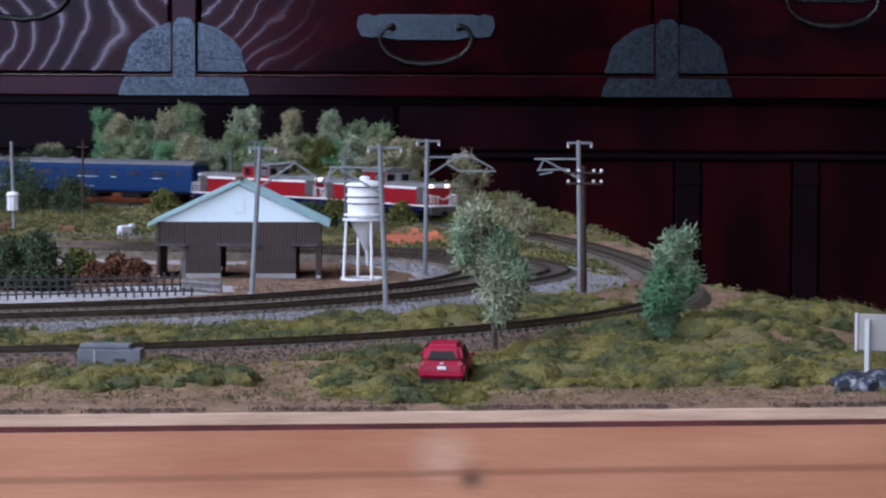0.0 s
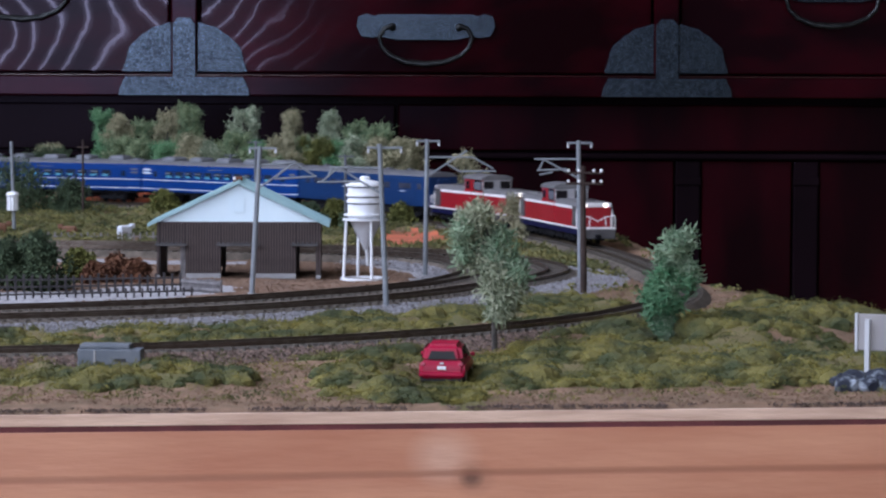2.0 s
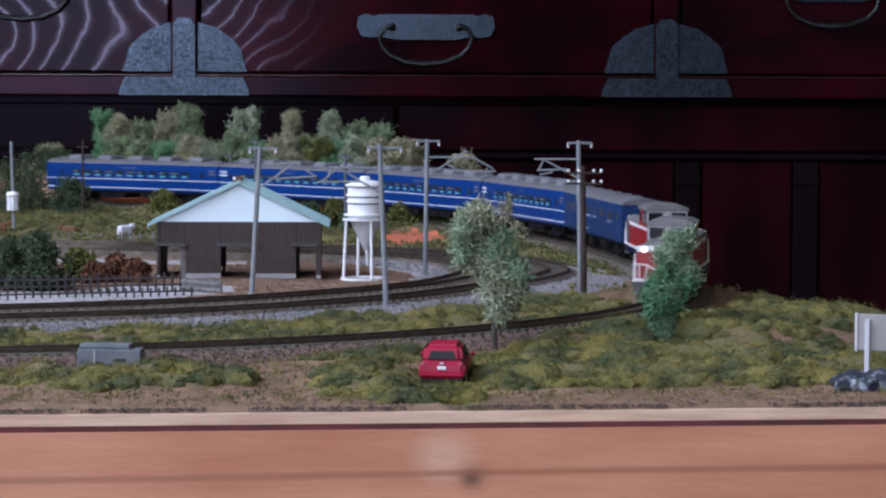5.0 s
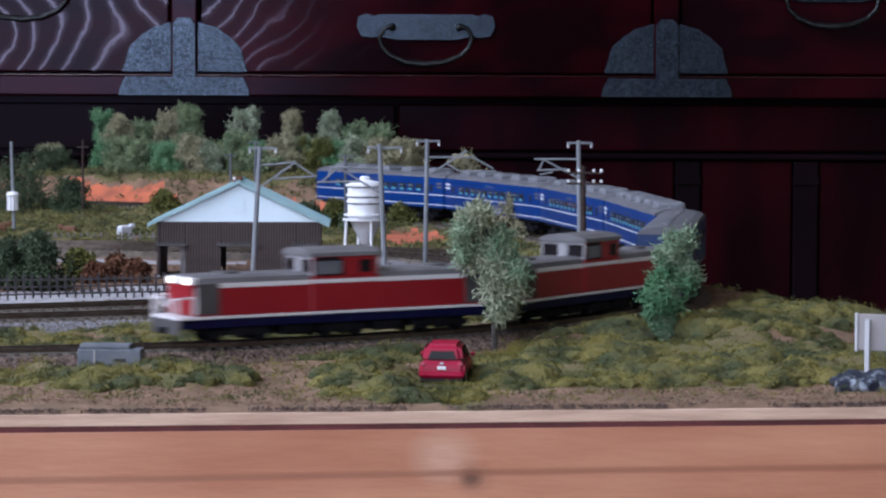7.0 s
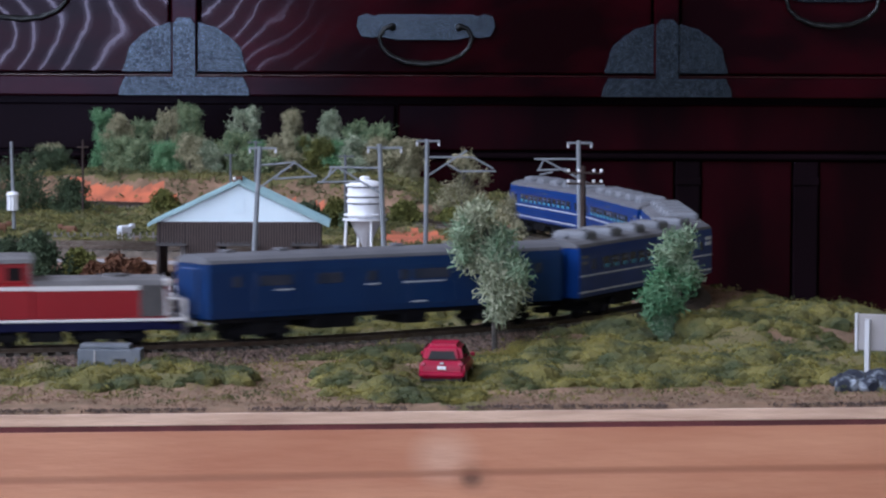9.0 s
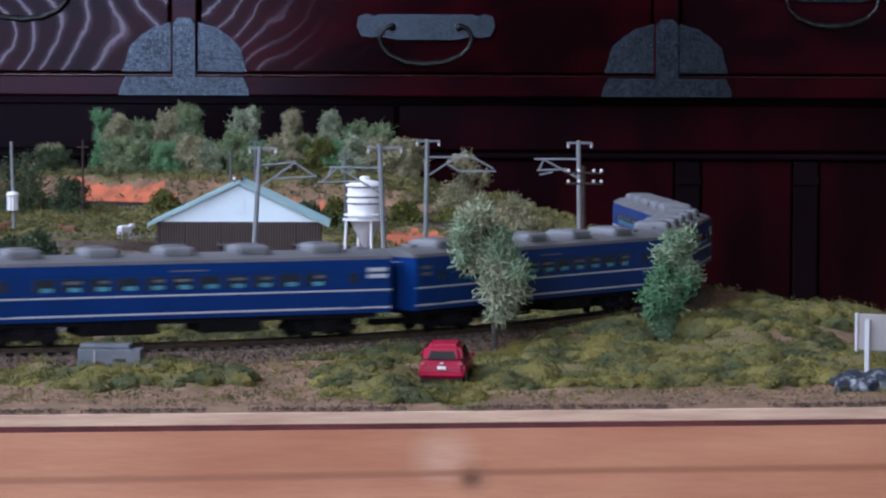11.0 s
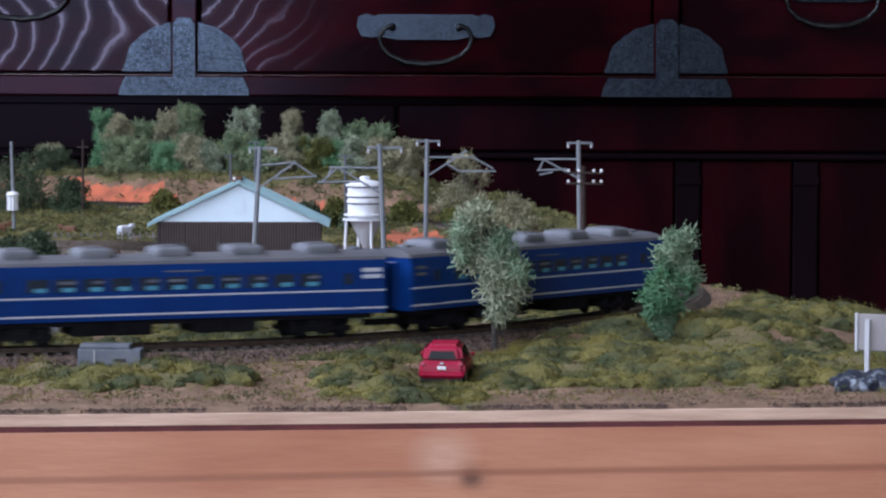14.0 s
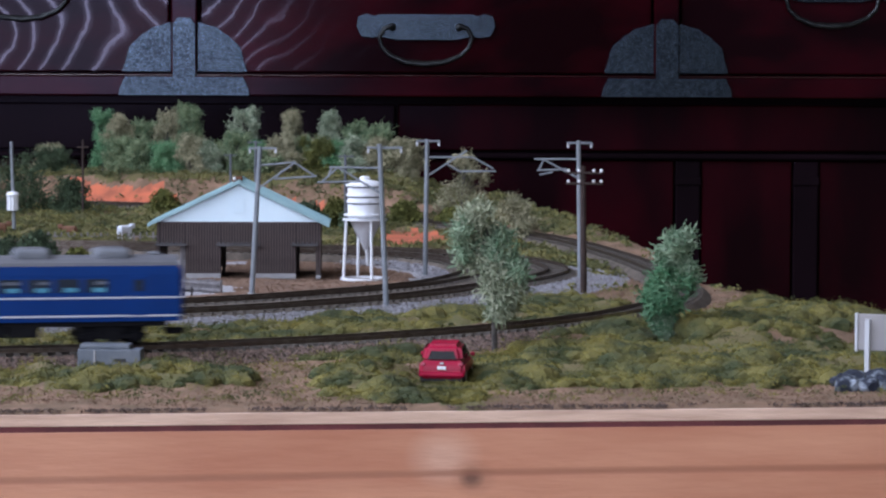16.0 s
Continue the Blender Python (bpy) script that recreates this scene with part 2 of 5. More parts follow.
M["car_glass"] = material("car_dark_glass", (0.012, 0.010, 0.012), (0.018, 0.015, 0.018), 60, 0.2, spec=0.15)
M["tyre"] = material("black_rubber", (0.02, 0.02, 0.022), (0.03, 0.03, 0.032), 200, 0.7)
M["loco_red"] = material("loco_red_paint", (0.28, 0.008, 0.016), (0.25, 0.007, 0.014), 70, 0.38)
M["loco_grey"] = material("loco_grey_paint", (0.115, 0.112, 0.12), (0.155, 0.152, 0.16), 90, 0.5)
M["loco_dark"] = material("loco_dark_grille", (0.055, 0.052, 0.056), (0.08, 0.077, 0.08), 200, 0.6)
M["loco_white"] = material("loco_white_line", (0.72, 0.70, 0.72), (0.66, 0.65, 0.67), 90, 0.45)
M["frame_black"] = material("underframe_black", (0.004, 0.004, 0.006), (0.008, 0.008, 0.010), 200, 0.7, spec=0.12)
M["frame_navy"] = material("underframe_navy", (0.003, 0.004, 0.030), (0.006, 0.007, 0.040), 200, 0.5, spec=0.15)
M["coach_blue"] = material("coach_blue_paint", (0.004, 0.036, 0.18), (0.0035, 0.031, 0.155), 60, 0.30, spec=0.2)
M["coach_plain"] = material("van_blue_paint", (0.007, 0.032, 0.110), (0.006, 0.027, 0.096), 60, 0.40, spec=0.3)
M["van_glass"] = material("van_dim_glass", (0.022, 0.03, 0.055), (0.045, 0.05, 0.075), 160, 0.2, spec=0.3)
M["cab_front"] = material("cab_front_pale_grey", (0.36, 0.35, 0.37), (0.30, 0.29, 0.31), 160, 0.5)
M["coach_line"] = material("coach_cream_line", (0.54, 0.59, 0.66), (0.48, 0.53, 0.60), 90, 0.45)
M["coach_roof"] = material("coach_grey_roof", (0.105, 0.107, 0.122), (0.14, 0.142, 0.158), 60, 0.65, spec=0.3)
M["cooler"] = material("cooler_grey", (0.125, 0.135, 0.155), (0.17, 0.18, 0.205), 120, 0.65, spec=0.3)
M["glass_dark"] = material("window_dark_glass", (0.012, 0.02, 0.035), (0.02, 0.03, 0.05), 90, 0.12)
M["seat_teal"] = material("seat_pale_teal", (0.07, 0.30, 0.44), (0.05, 0.23, 0.36), 90, 0.6)
M["lamp"] = glow("headlamp_glow", (1.0, 0.93, 0.80), 2.2)
M["van_blind"] = material("dim_window_blind", (0.13, 0.15, 0.19), (0.06, 0.07, 0.10), 120, 0.6)
M["goat_white"] = material("white_hide", (0.72, 0.76, 0.84), (0.62, 0.66, 0.74), 300, 0.8)
M["cow_brown"] = material("brown_hide", (0.17, 0.075, 0.04), (0.11, 0.05, 0.03), 300, 0.8)
for key in ("lacquer", "lacquer_plain", "lacquer_black"):
    M[key].node_tree.nodes["Principled BSDF"].inputs["Specular Tint"].default_value = (0.70, 0.58, 0.86, 1)

# ---- building blocks, in mm ----


def thing(name, label, category, x=0.0, y=0.0, z=0.0, rz=0.0, group="", kind=""):
    """An Empty at the base of a thing; x, y, z in mm, z over the rail tops."""
    ob = new(name)
    ob.empty_display_size = 0.01
    ob.matrix_world = pose(x * MM, y * MM, (z + RAIL) * MM, 0, 0, rz)
    return tagged(ob, label, category, group, kind)


def part(name, bm, material_, parent, label=""):
    """Links a bmesh, in mm in its thing's space, as one mesh object."""
    bmesh.ops.scale(bm, vec=(MM, MM, MM), verts=bm.verts)
    data = bpy.data.meshes.new(name)
    bm.to_mesh(data)
    bm.free()
    data.materials.append(material_)
    ob = new(name, data)
    ob.parent = parent
    return tagged(ob, label)


def single(name, bm, material_, label, category, x=0.0, y=0.0, z=0.0, rz=0.0, group="", kind=""):
    ob = part(name, bm, material_, None)
    ob.matrix_world = pose(x * MM, y * MM, (z + RAIL) * MM, 0, 0, rz)
    return tagged(ob, label, category, group, kind)


def from_arrays(name, verts, faces, material_, parent=None, smooth=False):
    data = bpy.data.meshes.new(name)
    data.from_pydata((np.asarray(verts) * MM).tolist(), [], np.asarray(faces).tolist())
    data.materials.append(material_)
    ob = new(name, data)
    ob.parent = parent
    return ob


def box(bm, x0, x1, y0, y1, z0, z1, bevel=0.0, seg=1):
    made = bmesh.ops.create_cube(bm, size=1.0)["verts"]
    for v in made:
        v.co = Vector((x0 + (v.co.x + 0.5) * (x1 - x0), y0 + (v.co.y + 0.5) * (y1 - y0), z0 + (v.co.z + 0.5) * (z1 - z0)))
    if bevel:
        edges = list({e for v in made for e in v.link_edges})
        bmesh.ops.bevel(bm, geom=edges, offset=bevel, segments=seg, affect="EDGES", profile=0.5)
    return bm


def boxed(*a, **k):
    return box(bmesh.new(), *a, **k)


def rod(bm, a, b, r0, r1=None, n=8):
    a, b = Vector(a), Vector(b)
    d = b - a
    made = bmesh.ops.create_cone(bm, cap_ends=True, segments=n, radius1=r0, radius2=r0 if r1 is None else r1, depth=d.length)["verts"]
    m = Matrix.Translation((a + b) / 2) @ d.to_track_quat("Z", "Y").to_matrix().to_4x4()
    bmesh.ops.transform(bm, matrix=m, verts=made)
    return bm


def tube(bm, pts, radii, n=8):
    """One bent round bar through the points."""
    pts = [Vector(p) for p in pts]
    rings = []
    for k, p in enumerate(pts):
        d = (pts[min(k + 1, len(pts) - 1)] - pts[max(k - 1, 0)]).normalized()
        a = d.cross(Vector((0, 1, 0))).normalized()
        b = d.cross(a)
        rings.append([bm.verts.new(p + radii[k] * (math.cos(6.2832 * i / n) * a + math.sin(6.2832 * i / n) * b)) for i in range(n)])
    for r0, r1 in zip(rings, rings[1:]):
        for i in range(n):
            bm.faces.new((r0[i], r0[(i + 1) % n], r1[(i + 1) % n], r1[i]))
    bm.faces.new(rings[0])
    bm.faces.new(rings[-1][::-1])
    bmesh.ops.recalc_face_normals(bm, faces=bm.faces)
    return bm


def shared(name, data, parent, x=0.0, y=0.0, z=0.0):
    """Another piece on the same mesh, in mm in its parent's space."""
    ob = new(name, data)
    ob.parent = parent
    ob.location = (x * MM, y * MM, z * MM)
    return ob


def rodded(*a, **k):
    return rod(bmesh.new(), *a, **k)


def lathe(bm, profile, n=24, cx=0.0, cy=0.0):
    rings = []
    for r, z in profile:
        rings.append([bm.verts.new((cx + r * math.cos(2 * math.pi * i / n), cy + r * math.sin(2 * math.pi * i / n), z)) for i in range(n)])
    for a, b in zip(rings, rings[1:]):
        for i in range(n):
            bm.faces.new((a[i], a[(i + 1) % n], b[(i + 1) % n], b[i]))
    bm.faces.new(rings[0][::-1])
    bm.faces.new(rings[-1])
    return bm


def prism(bm, outline, y0, y1):
    """Extrudes an (x, z) outline from y0 to y1."""
    f = [bm.verts.new((x, y0, z)) for x, z in outline]
    b = [bm.verts.new((x, y1, z)) for x, z in outline]
    n = len(outline)
    bm.faces.new(f)
    bm.faces.new(b[::-1])
    for i in range(n):
        bm.faces.new((f[i], b[i], b[(i + 1) % n], f[(i + 1) % n]))
    bmesh.ops.recalc_face_normals(bm, faces=bm.faces)
    return bm


def loft_x(bm, outline, x0, x1):
    """Extrudes a (y, z) outline along x."""
    f = [bm.verts.new((x0, y, z)) for y, z in outline]
    b = [bm.verts.new((x1, y, z)) for y, z in outline]
    n = len(outline)
    bm.faces.new(f)
    bm.faces.new(b[::-1])
    for i in range(n):
        bm.faces.new((f[i], b[i], b[(i + 1) % n], f[(i + 1) % n]))
    bmesh.ops.recalc_face_normals(bm, faces=bm.faces)
    return bm


def flakes(centres, n_each, radius, size, rng, up=0.0, squash=1.0):
    """Small bent leaves round each centre: vertices and triangles."""
    centres = np.repeat(np.asarray(centres, float), n_each, axis=0)
    radius = np.repeat(np.broadcast_to(radius, (len(centres) // n_each,)), n_each)
    k = len(centres)
    d = rng.normal(size=(k, 3))
    d /= np.linalg.norm(d, axis=1)[:, None]
    d[:, 2] = np.where(rng.random(k) < up, np.abs(d[:, 2]), d[:, 2])
    p = centres + d * (radius * (0.45 + 0.55 * rng.random(k)))[:, None] * np.array([1, 1, squash])
    a = rng.normal(size=(k, 3))
    a /= np.linalg.norm(a, axis=1)[:, None]
    b = np.cross(a, d + rng.normal(size=(k, 3)) * 0.6)
    b /= np.linalg.norm(b, axis=1)[:, None] + 1e-9
    s = (size * (0.6 + 0.8 * rng.random(k)))[:, None]
    lift = d * s * 0.35
    v = np.stack([p - a * s, p + b * s * 0.55 + lift, p + a * s, p - b * s * 0.55 + lift], axis=1).reshape(-1, 3)
    i = np.arange(k)[:, None] * 4
    f = np.concatenate([i + np.array([0, 1, 2]), i + np.array([0, 2, 3])])
    return v, f


def strands(centres, n_each, radius, length, width, rng):
    """Curly lichen-like strands round each centre."""
    centres = np.repeat(np.asarray(centres, float), n_each, axis=0)
    radius = np.repeat(np.broadcast_to(radius, (len(centres) // n_each,)), n_each)
    k = len(centres)
    d = rng.normal(size=(k, 3))
    d /= np.linalg.norm(d, axis=1)[:, None]
    p = centres + d * (radius * (0.35 + 0.6 * rng.random(k)))[:, None]
    t = rng.normal(size=(k, 3)) + d * 0.1
    t /= np.linalg.norm(t, axis=1)[:, None]
    verts = []
    steps = 7
    for step in range(steps):
        side = np.cross(t, rng.normal(size=(k, 3)) * 0.3 + d)
        side /= np.linalg.norm(side, axis=1)[:, None] + 1e-9
        w = width * (0.45 if step in (0, steps - 1) else 1.0)
        verts += [p - side * w, p + side * w]
        t = t + rng.normal(size=(k, 3)) * 0.95
        t /= np.linalg.norm(t, axis=1)[:, None]
        p = p + t * (length / (steps - 1))
    v = np.stack(verts, axis=1).reshape(-1, 3)
    i = np.arange(k)[:, None] * 2 * steps
    f = np.concatenate([i + np.array(q) for j in range(0, 2 * steps - 2, 2) for q in ((j, j + 1, j + 3), (j, j + 3, j + 2))])
    return v, f


# ---- plan of the tracks, in mm ----
BEND = [-2.19, -2.28, -2.34, -2.35, -2.24, -1.98, -1.7, -1.6, -1.65, -1.61, -1.54, -1.43, -1.06, -0.58, -0.42, -0.83, -1.72, -2.74,
        -3.51, -3.82, -3.73, -3.5, -3.07, -2.67, -2.34, -2.03]      # thousandths of a radian per mm, every 60 mm


def main_line():
    h = 5.0
    s = np.arange(-540.0, 2420.0, h)
    k = np.interp(s, np.arange(26) * 60.0, BEND) / 1000
    k = np.where(s < -40, 0.0, k)
    k = np.where(s > 1530, 0.0, k)
    i0 = int(np.argmin(np.abs(s)))
    th = np.concatenate([[0], np.cumsum(k * h)[:-1]])
    th += -0.0273 - th[i0]
    x = np.concatenate([[0], np.cumsum(np.cos(th + k * h / 2) * h)[:-1]])
    y = np.concatenate([[0], np.cumsum(np.sin(th + k * h / 2) * h)[:-1]])
    return s, x - x[i0] - 409.0, y - y[i0] + 1854.0


MAIN_S, MAIN_X, MAIN_Y = main_line()


def on_main(s):
    return float(np.interp(s, MAIN_S, MAIN_X)), float(np.interp(s, MAIN_S, MAIN_Y))


def spline(points, step=4.0):
    p = np.array([points[0], *points, points[-1]], float)
    p[0], p[-1] = 2 * p[1] - p[2], 2 * p[-2] - p[-3]
    out = []
    for i in range(1, len(p) - 2):
        for t in np.linspace(0, 1, 24, endpoint=False):
            a, b, c, d = p[i - 1], p[i], p[i + 1], p[i + 2]
            out.append(0.5 * (2 * b + (c - a) * t + (2 * a - 5 * b + 4 * c - d) * t * t + (3 * b - a - 3 * c + d) * t ** 3))
    out.append(p[-2])
    out = np.array(out)
    s = np.concatenate([[0], np.cumsum(np.hypot(*np.diff(out, axis=0).T))])
    q = np.arange(0, s[-1], step)
    return np.stack([np.interp(q, s, out[:, 0]), np.interp(q, s, out[:, 1])], axis=1)


LOOP_A = spline([(-1050, 880), (-600, 900), (-300, 945), (-157, 998), (-80, 1040), (-19, 1104), (4, 1154), (13, 1206), (2, 1266), (-24, 1304), (-62, 1322),
                 (-130, 1336), (-185, 1347), (-400, 1350), (-1050, 1310)])
LOOP_B = spline([(-1050, 845), (-600, 862), (-300, 907), (-151, 960), (-77, 996), (-18, 1053), (10, 1099), (37, 1153), (49, 1205), (37, 1268), (2, 1318), (-45, 1349),
                 (-130, 1370), (-185, 1381), (-400, 1384), (-1050, 1344)])
MAIN = np.stack([MAIN_X, MAIN_Y], axis=1)


def distance(points, line):
    """Signed distance to a line: positive on its left."""
    points = np.asarray(points, float)
    mid, tan = line[:-1], np.diff(line, axis=0)
    tan = tan / np.linalg.norm(tan, axis=1)[:, None]
    out = np.empty(len(points))
    for i in range(0, len(points), 4000):
        rel = points[i:i + 4000, None, :] - mid[None]
        j = np.argmin((rel ** 2).sum(2), axis=1)
        r = rel[np.arange(len(j)), j]
        side = tan[j, 0] * r[:, 1] - tan[j, 1] * r[:, 0]
        out[i:i + 4000] = np.sign(side) * np.hypot(r[:, 0], r[:, 1])
    return out


# the layout's board: a corner frame turned by 6.3 degrees
TURN = 6.3
BU, BV = np.array([math.cos(radians(TURN)), math.sin(radians(TURN))]), np.array([-math.sin(radians(TURN)), math.cos(radians(TURN))])
ORIGIN = np.array([0.0, 737.0])
U0, U1, V1 = -1150.0, 175.0, 1232.0


def right_edge(v):
    """The board's right edge, with a shallow hollow beside the curve."""
    return U1 - 16.0 * np.exp(-((np.asarray(v, float) - 455.0) / 95.0) ** 2)


def smooth(x):
    x = np.clip(x, 0, 1)
    return x * x * (3 - 2 * x)


def bumpy(p, scale, seed=0.0):
    return np.array([noise.noise((x / scale, y / scale, seed)) for x, y in p])


def hollow(p):
    """0 on the trodden spots round the car and the front trees, 1 elsewhere."""
    p = np.asarray(p, float)
    k = np.ones(len(p))
    for cx, cy, rx, ry in ((16.0, 868, 11, 36), (72, 902, 9, 26), (1.2, 786, 14, 34), (-99, 828, 17, 26)):
        k *= smooth((np.hypot((p[:, 0] - cx) / rx, (p[:, 1] - cy) / ry) - 0.55) / 0.6)
    return k


HILLS = ((100, 930, 34, 48, 6.5), (55, 826, 30, 17, 3.2), (98, 824, 24, 15, 3.0), (-14, 806, 20, 22, 3.0), (-95, 812, 36, 18, 2.2), (40, 905, 24, 26, 2.6), (132, 960, 22, 34, 3.5))


def height(p, d):
    """Ground height over the rail tops; d: signed distance to the main line (its left is outside the loop)."""
    p = np.asarray(p, float)
    z = np.full(len(p), -5.0)
    far = smooth((p[:, 1] - 1560) / 120) * smooth((20 - p[:, 0]) / 60)
    out = np.where(d > 0, d, 0)
    z += far * smooth((out - 12) / 26) * 19
    edge = smooth((p[:, 1] - 1300) / 90) * (1 - far) * smooth((out - 10) / 15) * 2.0
    for cx, cy, rx, ry, h in HILLS:
        z += h * np.exp(-((p[:, 0] - cx) / rx) ** 2 - ((p[:, 1] - cy) / ry) ** 2) * smooth((out - 14) / 16) * hollow(p)
    return z + edge

# ---- the room ----
FLOOR = -RAIL


def room():
    W, E_, S, N, H = -1310.0, 2200.0, -2000.0, 2460.0, 2400.0 - RAIL
    single("floor", boxed(W - 100, E_ + 100, S - 100, N + 100, FLOOR - 80, FLOOR), M["tatami"], "woven straw mat floor of the room", "floor", kind="structure")
    single("ceiling", boxed(W - 100, E_ + 100, S - 100, N + 100, H, H + 80), M["ceiling"], "brown board ceiling of the room", "ceiling", kind="structure")
    single("wall_north", boxed(W - 100, E_ + 100, N, N + 100, FLOOR, H), M["plaster"], "plain plaster wall behind the chest", "wall", kind="structure")
    single("wall_east", boxed(E_, E_ + 100, S, N, FLOOR, H), M["plaster"], "plain plaster side wall", "wall", kind="structure")
    # south wall with the glass door's opening
    bm = bmesh.new()
    d0, d1, top = -1270.0, -370.0, 2000.0 - RAIL
    box(bm, W - 100, d0, S - 100, S, FLOOR, H)
    box(bm, d1, E_ + 100, S - 100, S, FLOOR, H)
    box(bm, d0, d1, S - 100, S, top, H)
    single("wall_south", bm, M["plaster"], "plain plaster wall with a glass door", "wall", kind="structure")
    bm = bmesh.new()
    w0, w1, z0, z1 = -500.0, 1740.0, 720.0, 1960.0
    box(bm, W - 100, W, S, w0, FLOOR, H)
    box(bm, W - 100, W, w1, N, FLOOR, H)
    box(bm, W - 100, W, w0, w1, FLOOR, z0)
    box(bm, W - 100, W, w0, w1, z1, H)
    single("wall_west", bm, M["plaster"], "plain plaster side wall with a window", "wall", kind="structure")
    for name, a, b, lo, hi, axis in (("door_1", d0, d1, FLOOR, top, "x"), ("window_1", w0, w1, z0, z1, "y")):
        t = thing(name, "daylit glazed opening with a slim frame", "window", kind="structure")
        for u0, u1, q0, q1 in ((a, a + 40, lo, hi), (b - 40, b, lo, hi), ((a + b) / 2 - 20, (a + b) / 2 + 20, lo, hi), (a, b, lo, lo + 40), (a, b, hi - 40, hi)):
            if axis == "x":
                part("frame", boxed(u0, u1, S - 80, S - 40, q0, q1), M["pole_grey"], t)
            else:
                part("frame", boxed(W - 80, W - 40, u0, u1, q0, q1), M["pole_grey"], t)


    # an unseen pale panel, added to put a dim sheen on the lacquer
    t = thing("sheen_panel", "unseen pale panel in a dark frame, added for a sheen", "door", kind="structure")
    part("panel", boxed(560, 2000, S + 2, S + 22, FLOOR + 40, 1800 - RAIL), M["reflector"], t)
    for x0, x1, q0, q1 in ((520, 560, FLOOR, 1840 - RAIL), (2000, 2040, FLOOR, 1840 - RAIL), (560, 2000, 1800 - RAIL, 1840 - RAIL), (560, 2000, FLOOR, FLOOR + 40)):
        part("frame", boxed(x0, x1, S + 1, S + 34, q0, q1), M["pole_brown"], t)


room()


# ---- the chest of drawers behind the layout ----
def chest():
    Y = 2020.0
    t = thing("chest_of_drawers", "dark red lacquered wooden chest with black iron fittings", "chest", 0, Y, FLOOR)
    F = RAIL
    part("carcass", boxed(-760, 760, 26, 420, 0, 560 + F), M["lacquer_black"], t)

    def front(name, x0, x1, z0, z1, y0, mat_, parent=t, label=""):
        return part(name, boxed(x0, x1, y0, 27, z0 + F, z1 + F, bevel=1.4, seg=2), mat_, parent, label)

    # upper row of drawers, with uprights and rails between them
    front("rail", -760, 760, 65.6, 80.5, 0, M["lacquer"], label="lacquered rail")
    for x0, x1 in ((-195, -176), (150.0, 168.0)):
        front("upright", x0, x1, 81.5, 190, 1, M["lacquer"], label="lacquered upright")
    part("bead", rodded((-760, 0.3, 80.7 + F), (760, 0.3, 80.7 + F), 0.55, None, 10), M["lacquer_bead"], t, "rounded lacquered edge of the rail")
    drawers = []
    for x0, x1, figure in ((-520, -196.5, "lacquer_bent"), (-174.5, 148.5, "lacquer_slant"), (169.5, 493, "lacquer")):
        drawers.append(front("drawer", x0, x1, 82.5, 190, 6, M[figure], label="drawer front of wavy-grained red lacquered wood"))
    # the dark band under the drawers and the lower doors
    front("panel", -760, -35, 27, 60.5, 16, M["lacquer_black"], label="black lacquered panel")
    front("panel", -33, 760, 27, 60.5, 19, M["lacquer_plain"], label="dark lacquered panel")
    front("rail", -760, 760, 21.5, 25.5, 8, M["lacquer_black"])
    for x0, x1 in ((-760, -250), (-248, 166), (186, 251.0), (271, 760)):
        front("cabinet_door", x0, x1, -112, 20.5, 13, M["lacquer_plain"], label="dark red lacquered lower door")
    for x0, x1 in ((167, 185), (252, 270)):
        front("upright", x0, x1, -112, 20.5, 11, M["lacquer_black"])
        part("hinge", boxed(x0 - 0.5, x1 + 0.5, 9.8, 11.5, 3 + F, 9 + F, bevel=0.6), M["lacquer_black"], t)
    front("plinth", -760, 760, -120, -113, 4, M["lacquer_black"])

    def quarter(sign, cx, base):
        pts = [(sign * 9.0, base)]
        for k in range(19):
            a = math.pi / 2 * k / 18
            r = 34.5 * (1 + 0.018 * math.cos(a * 12) - 0.05 * math.exp(-((a - 1.02) / 0.09) ** 2))
            pts.append((sign * (9.0 + r * math.cos(a)), base + r * math.sin(a)))
        return [(cx + x, z + F) for x, z in pts]

    for cx in (-185.3, 159.2):
        holder = part("bracket", prism(bmesh.new(), [(cx - 46.5, 66.3 + F), (cx + 46.5, 66.3 + F), (cx + 46, 71 + F), (cx + 42, 79.5 + F), (cx - 42, 79.5 + F), (cx - 46, 71 + F)], -2.4, 0.2),
                      M["iron"], t, "hammered blue-black iron corner bracket")
        part("strap", prism(bmesh.new(), [(cx - 8, 79.0 + F), (cx + 8, 79.0 + F), (cx + 8, 117 + F), (cx + 4.5, 121.5 + F), (cx - 4.5, 121.5 + F), (cx - 8, 117 + F)], -2.2, 1.2), M["iron"], holder)
        for s in (-1, 1):
            plate = prism(bmesh.new(), quarter(s, cx, 83.2), 3.6, 6.2)
            bmesh.ops.bevel(plate, geom=[e for e in plate.edges if abs(e.verts[0].co.y - e.verts[1].co.y) < 0.1], offset=0.7, segments=2, affect="EDGES")
            part("corner_plate", plate, M["iron"], holder)

    def ring_handle(drawer, cx, cz):
        plate = [(-49.5, 0), (-48, 7), (-42, 9), (-36, 7), (-34, 8.5), (34, 8.5), (36, 7), (42, 9), (48, 7), (49.5, 0), (46, -7), (38, -8), (34, -7), (20, -9.5), (-20, -9.5), (-34, -7), (-38, -8), (-46, -7)]
        part("handle_plate", prism(bmesh.new(), [(cx + x, cz + z + F) for x, z in plate], 3.4, 6.2), M["iron"], drawer, "hammered iron handle plate")
        bm = bmesh.new()
        for s in (-24.0, 24.0):
            bmesh.ops.create_icosphere(bm, subdivisions=2, radius=3.0, matrix=Matrix.Translation((cx + s, 2.2, cz - 0.6 + F)))
            part("stud", bm, M["iron_black"], drawer)
            bm = bmesh.new()
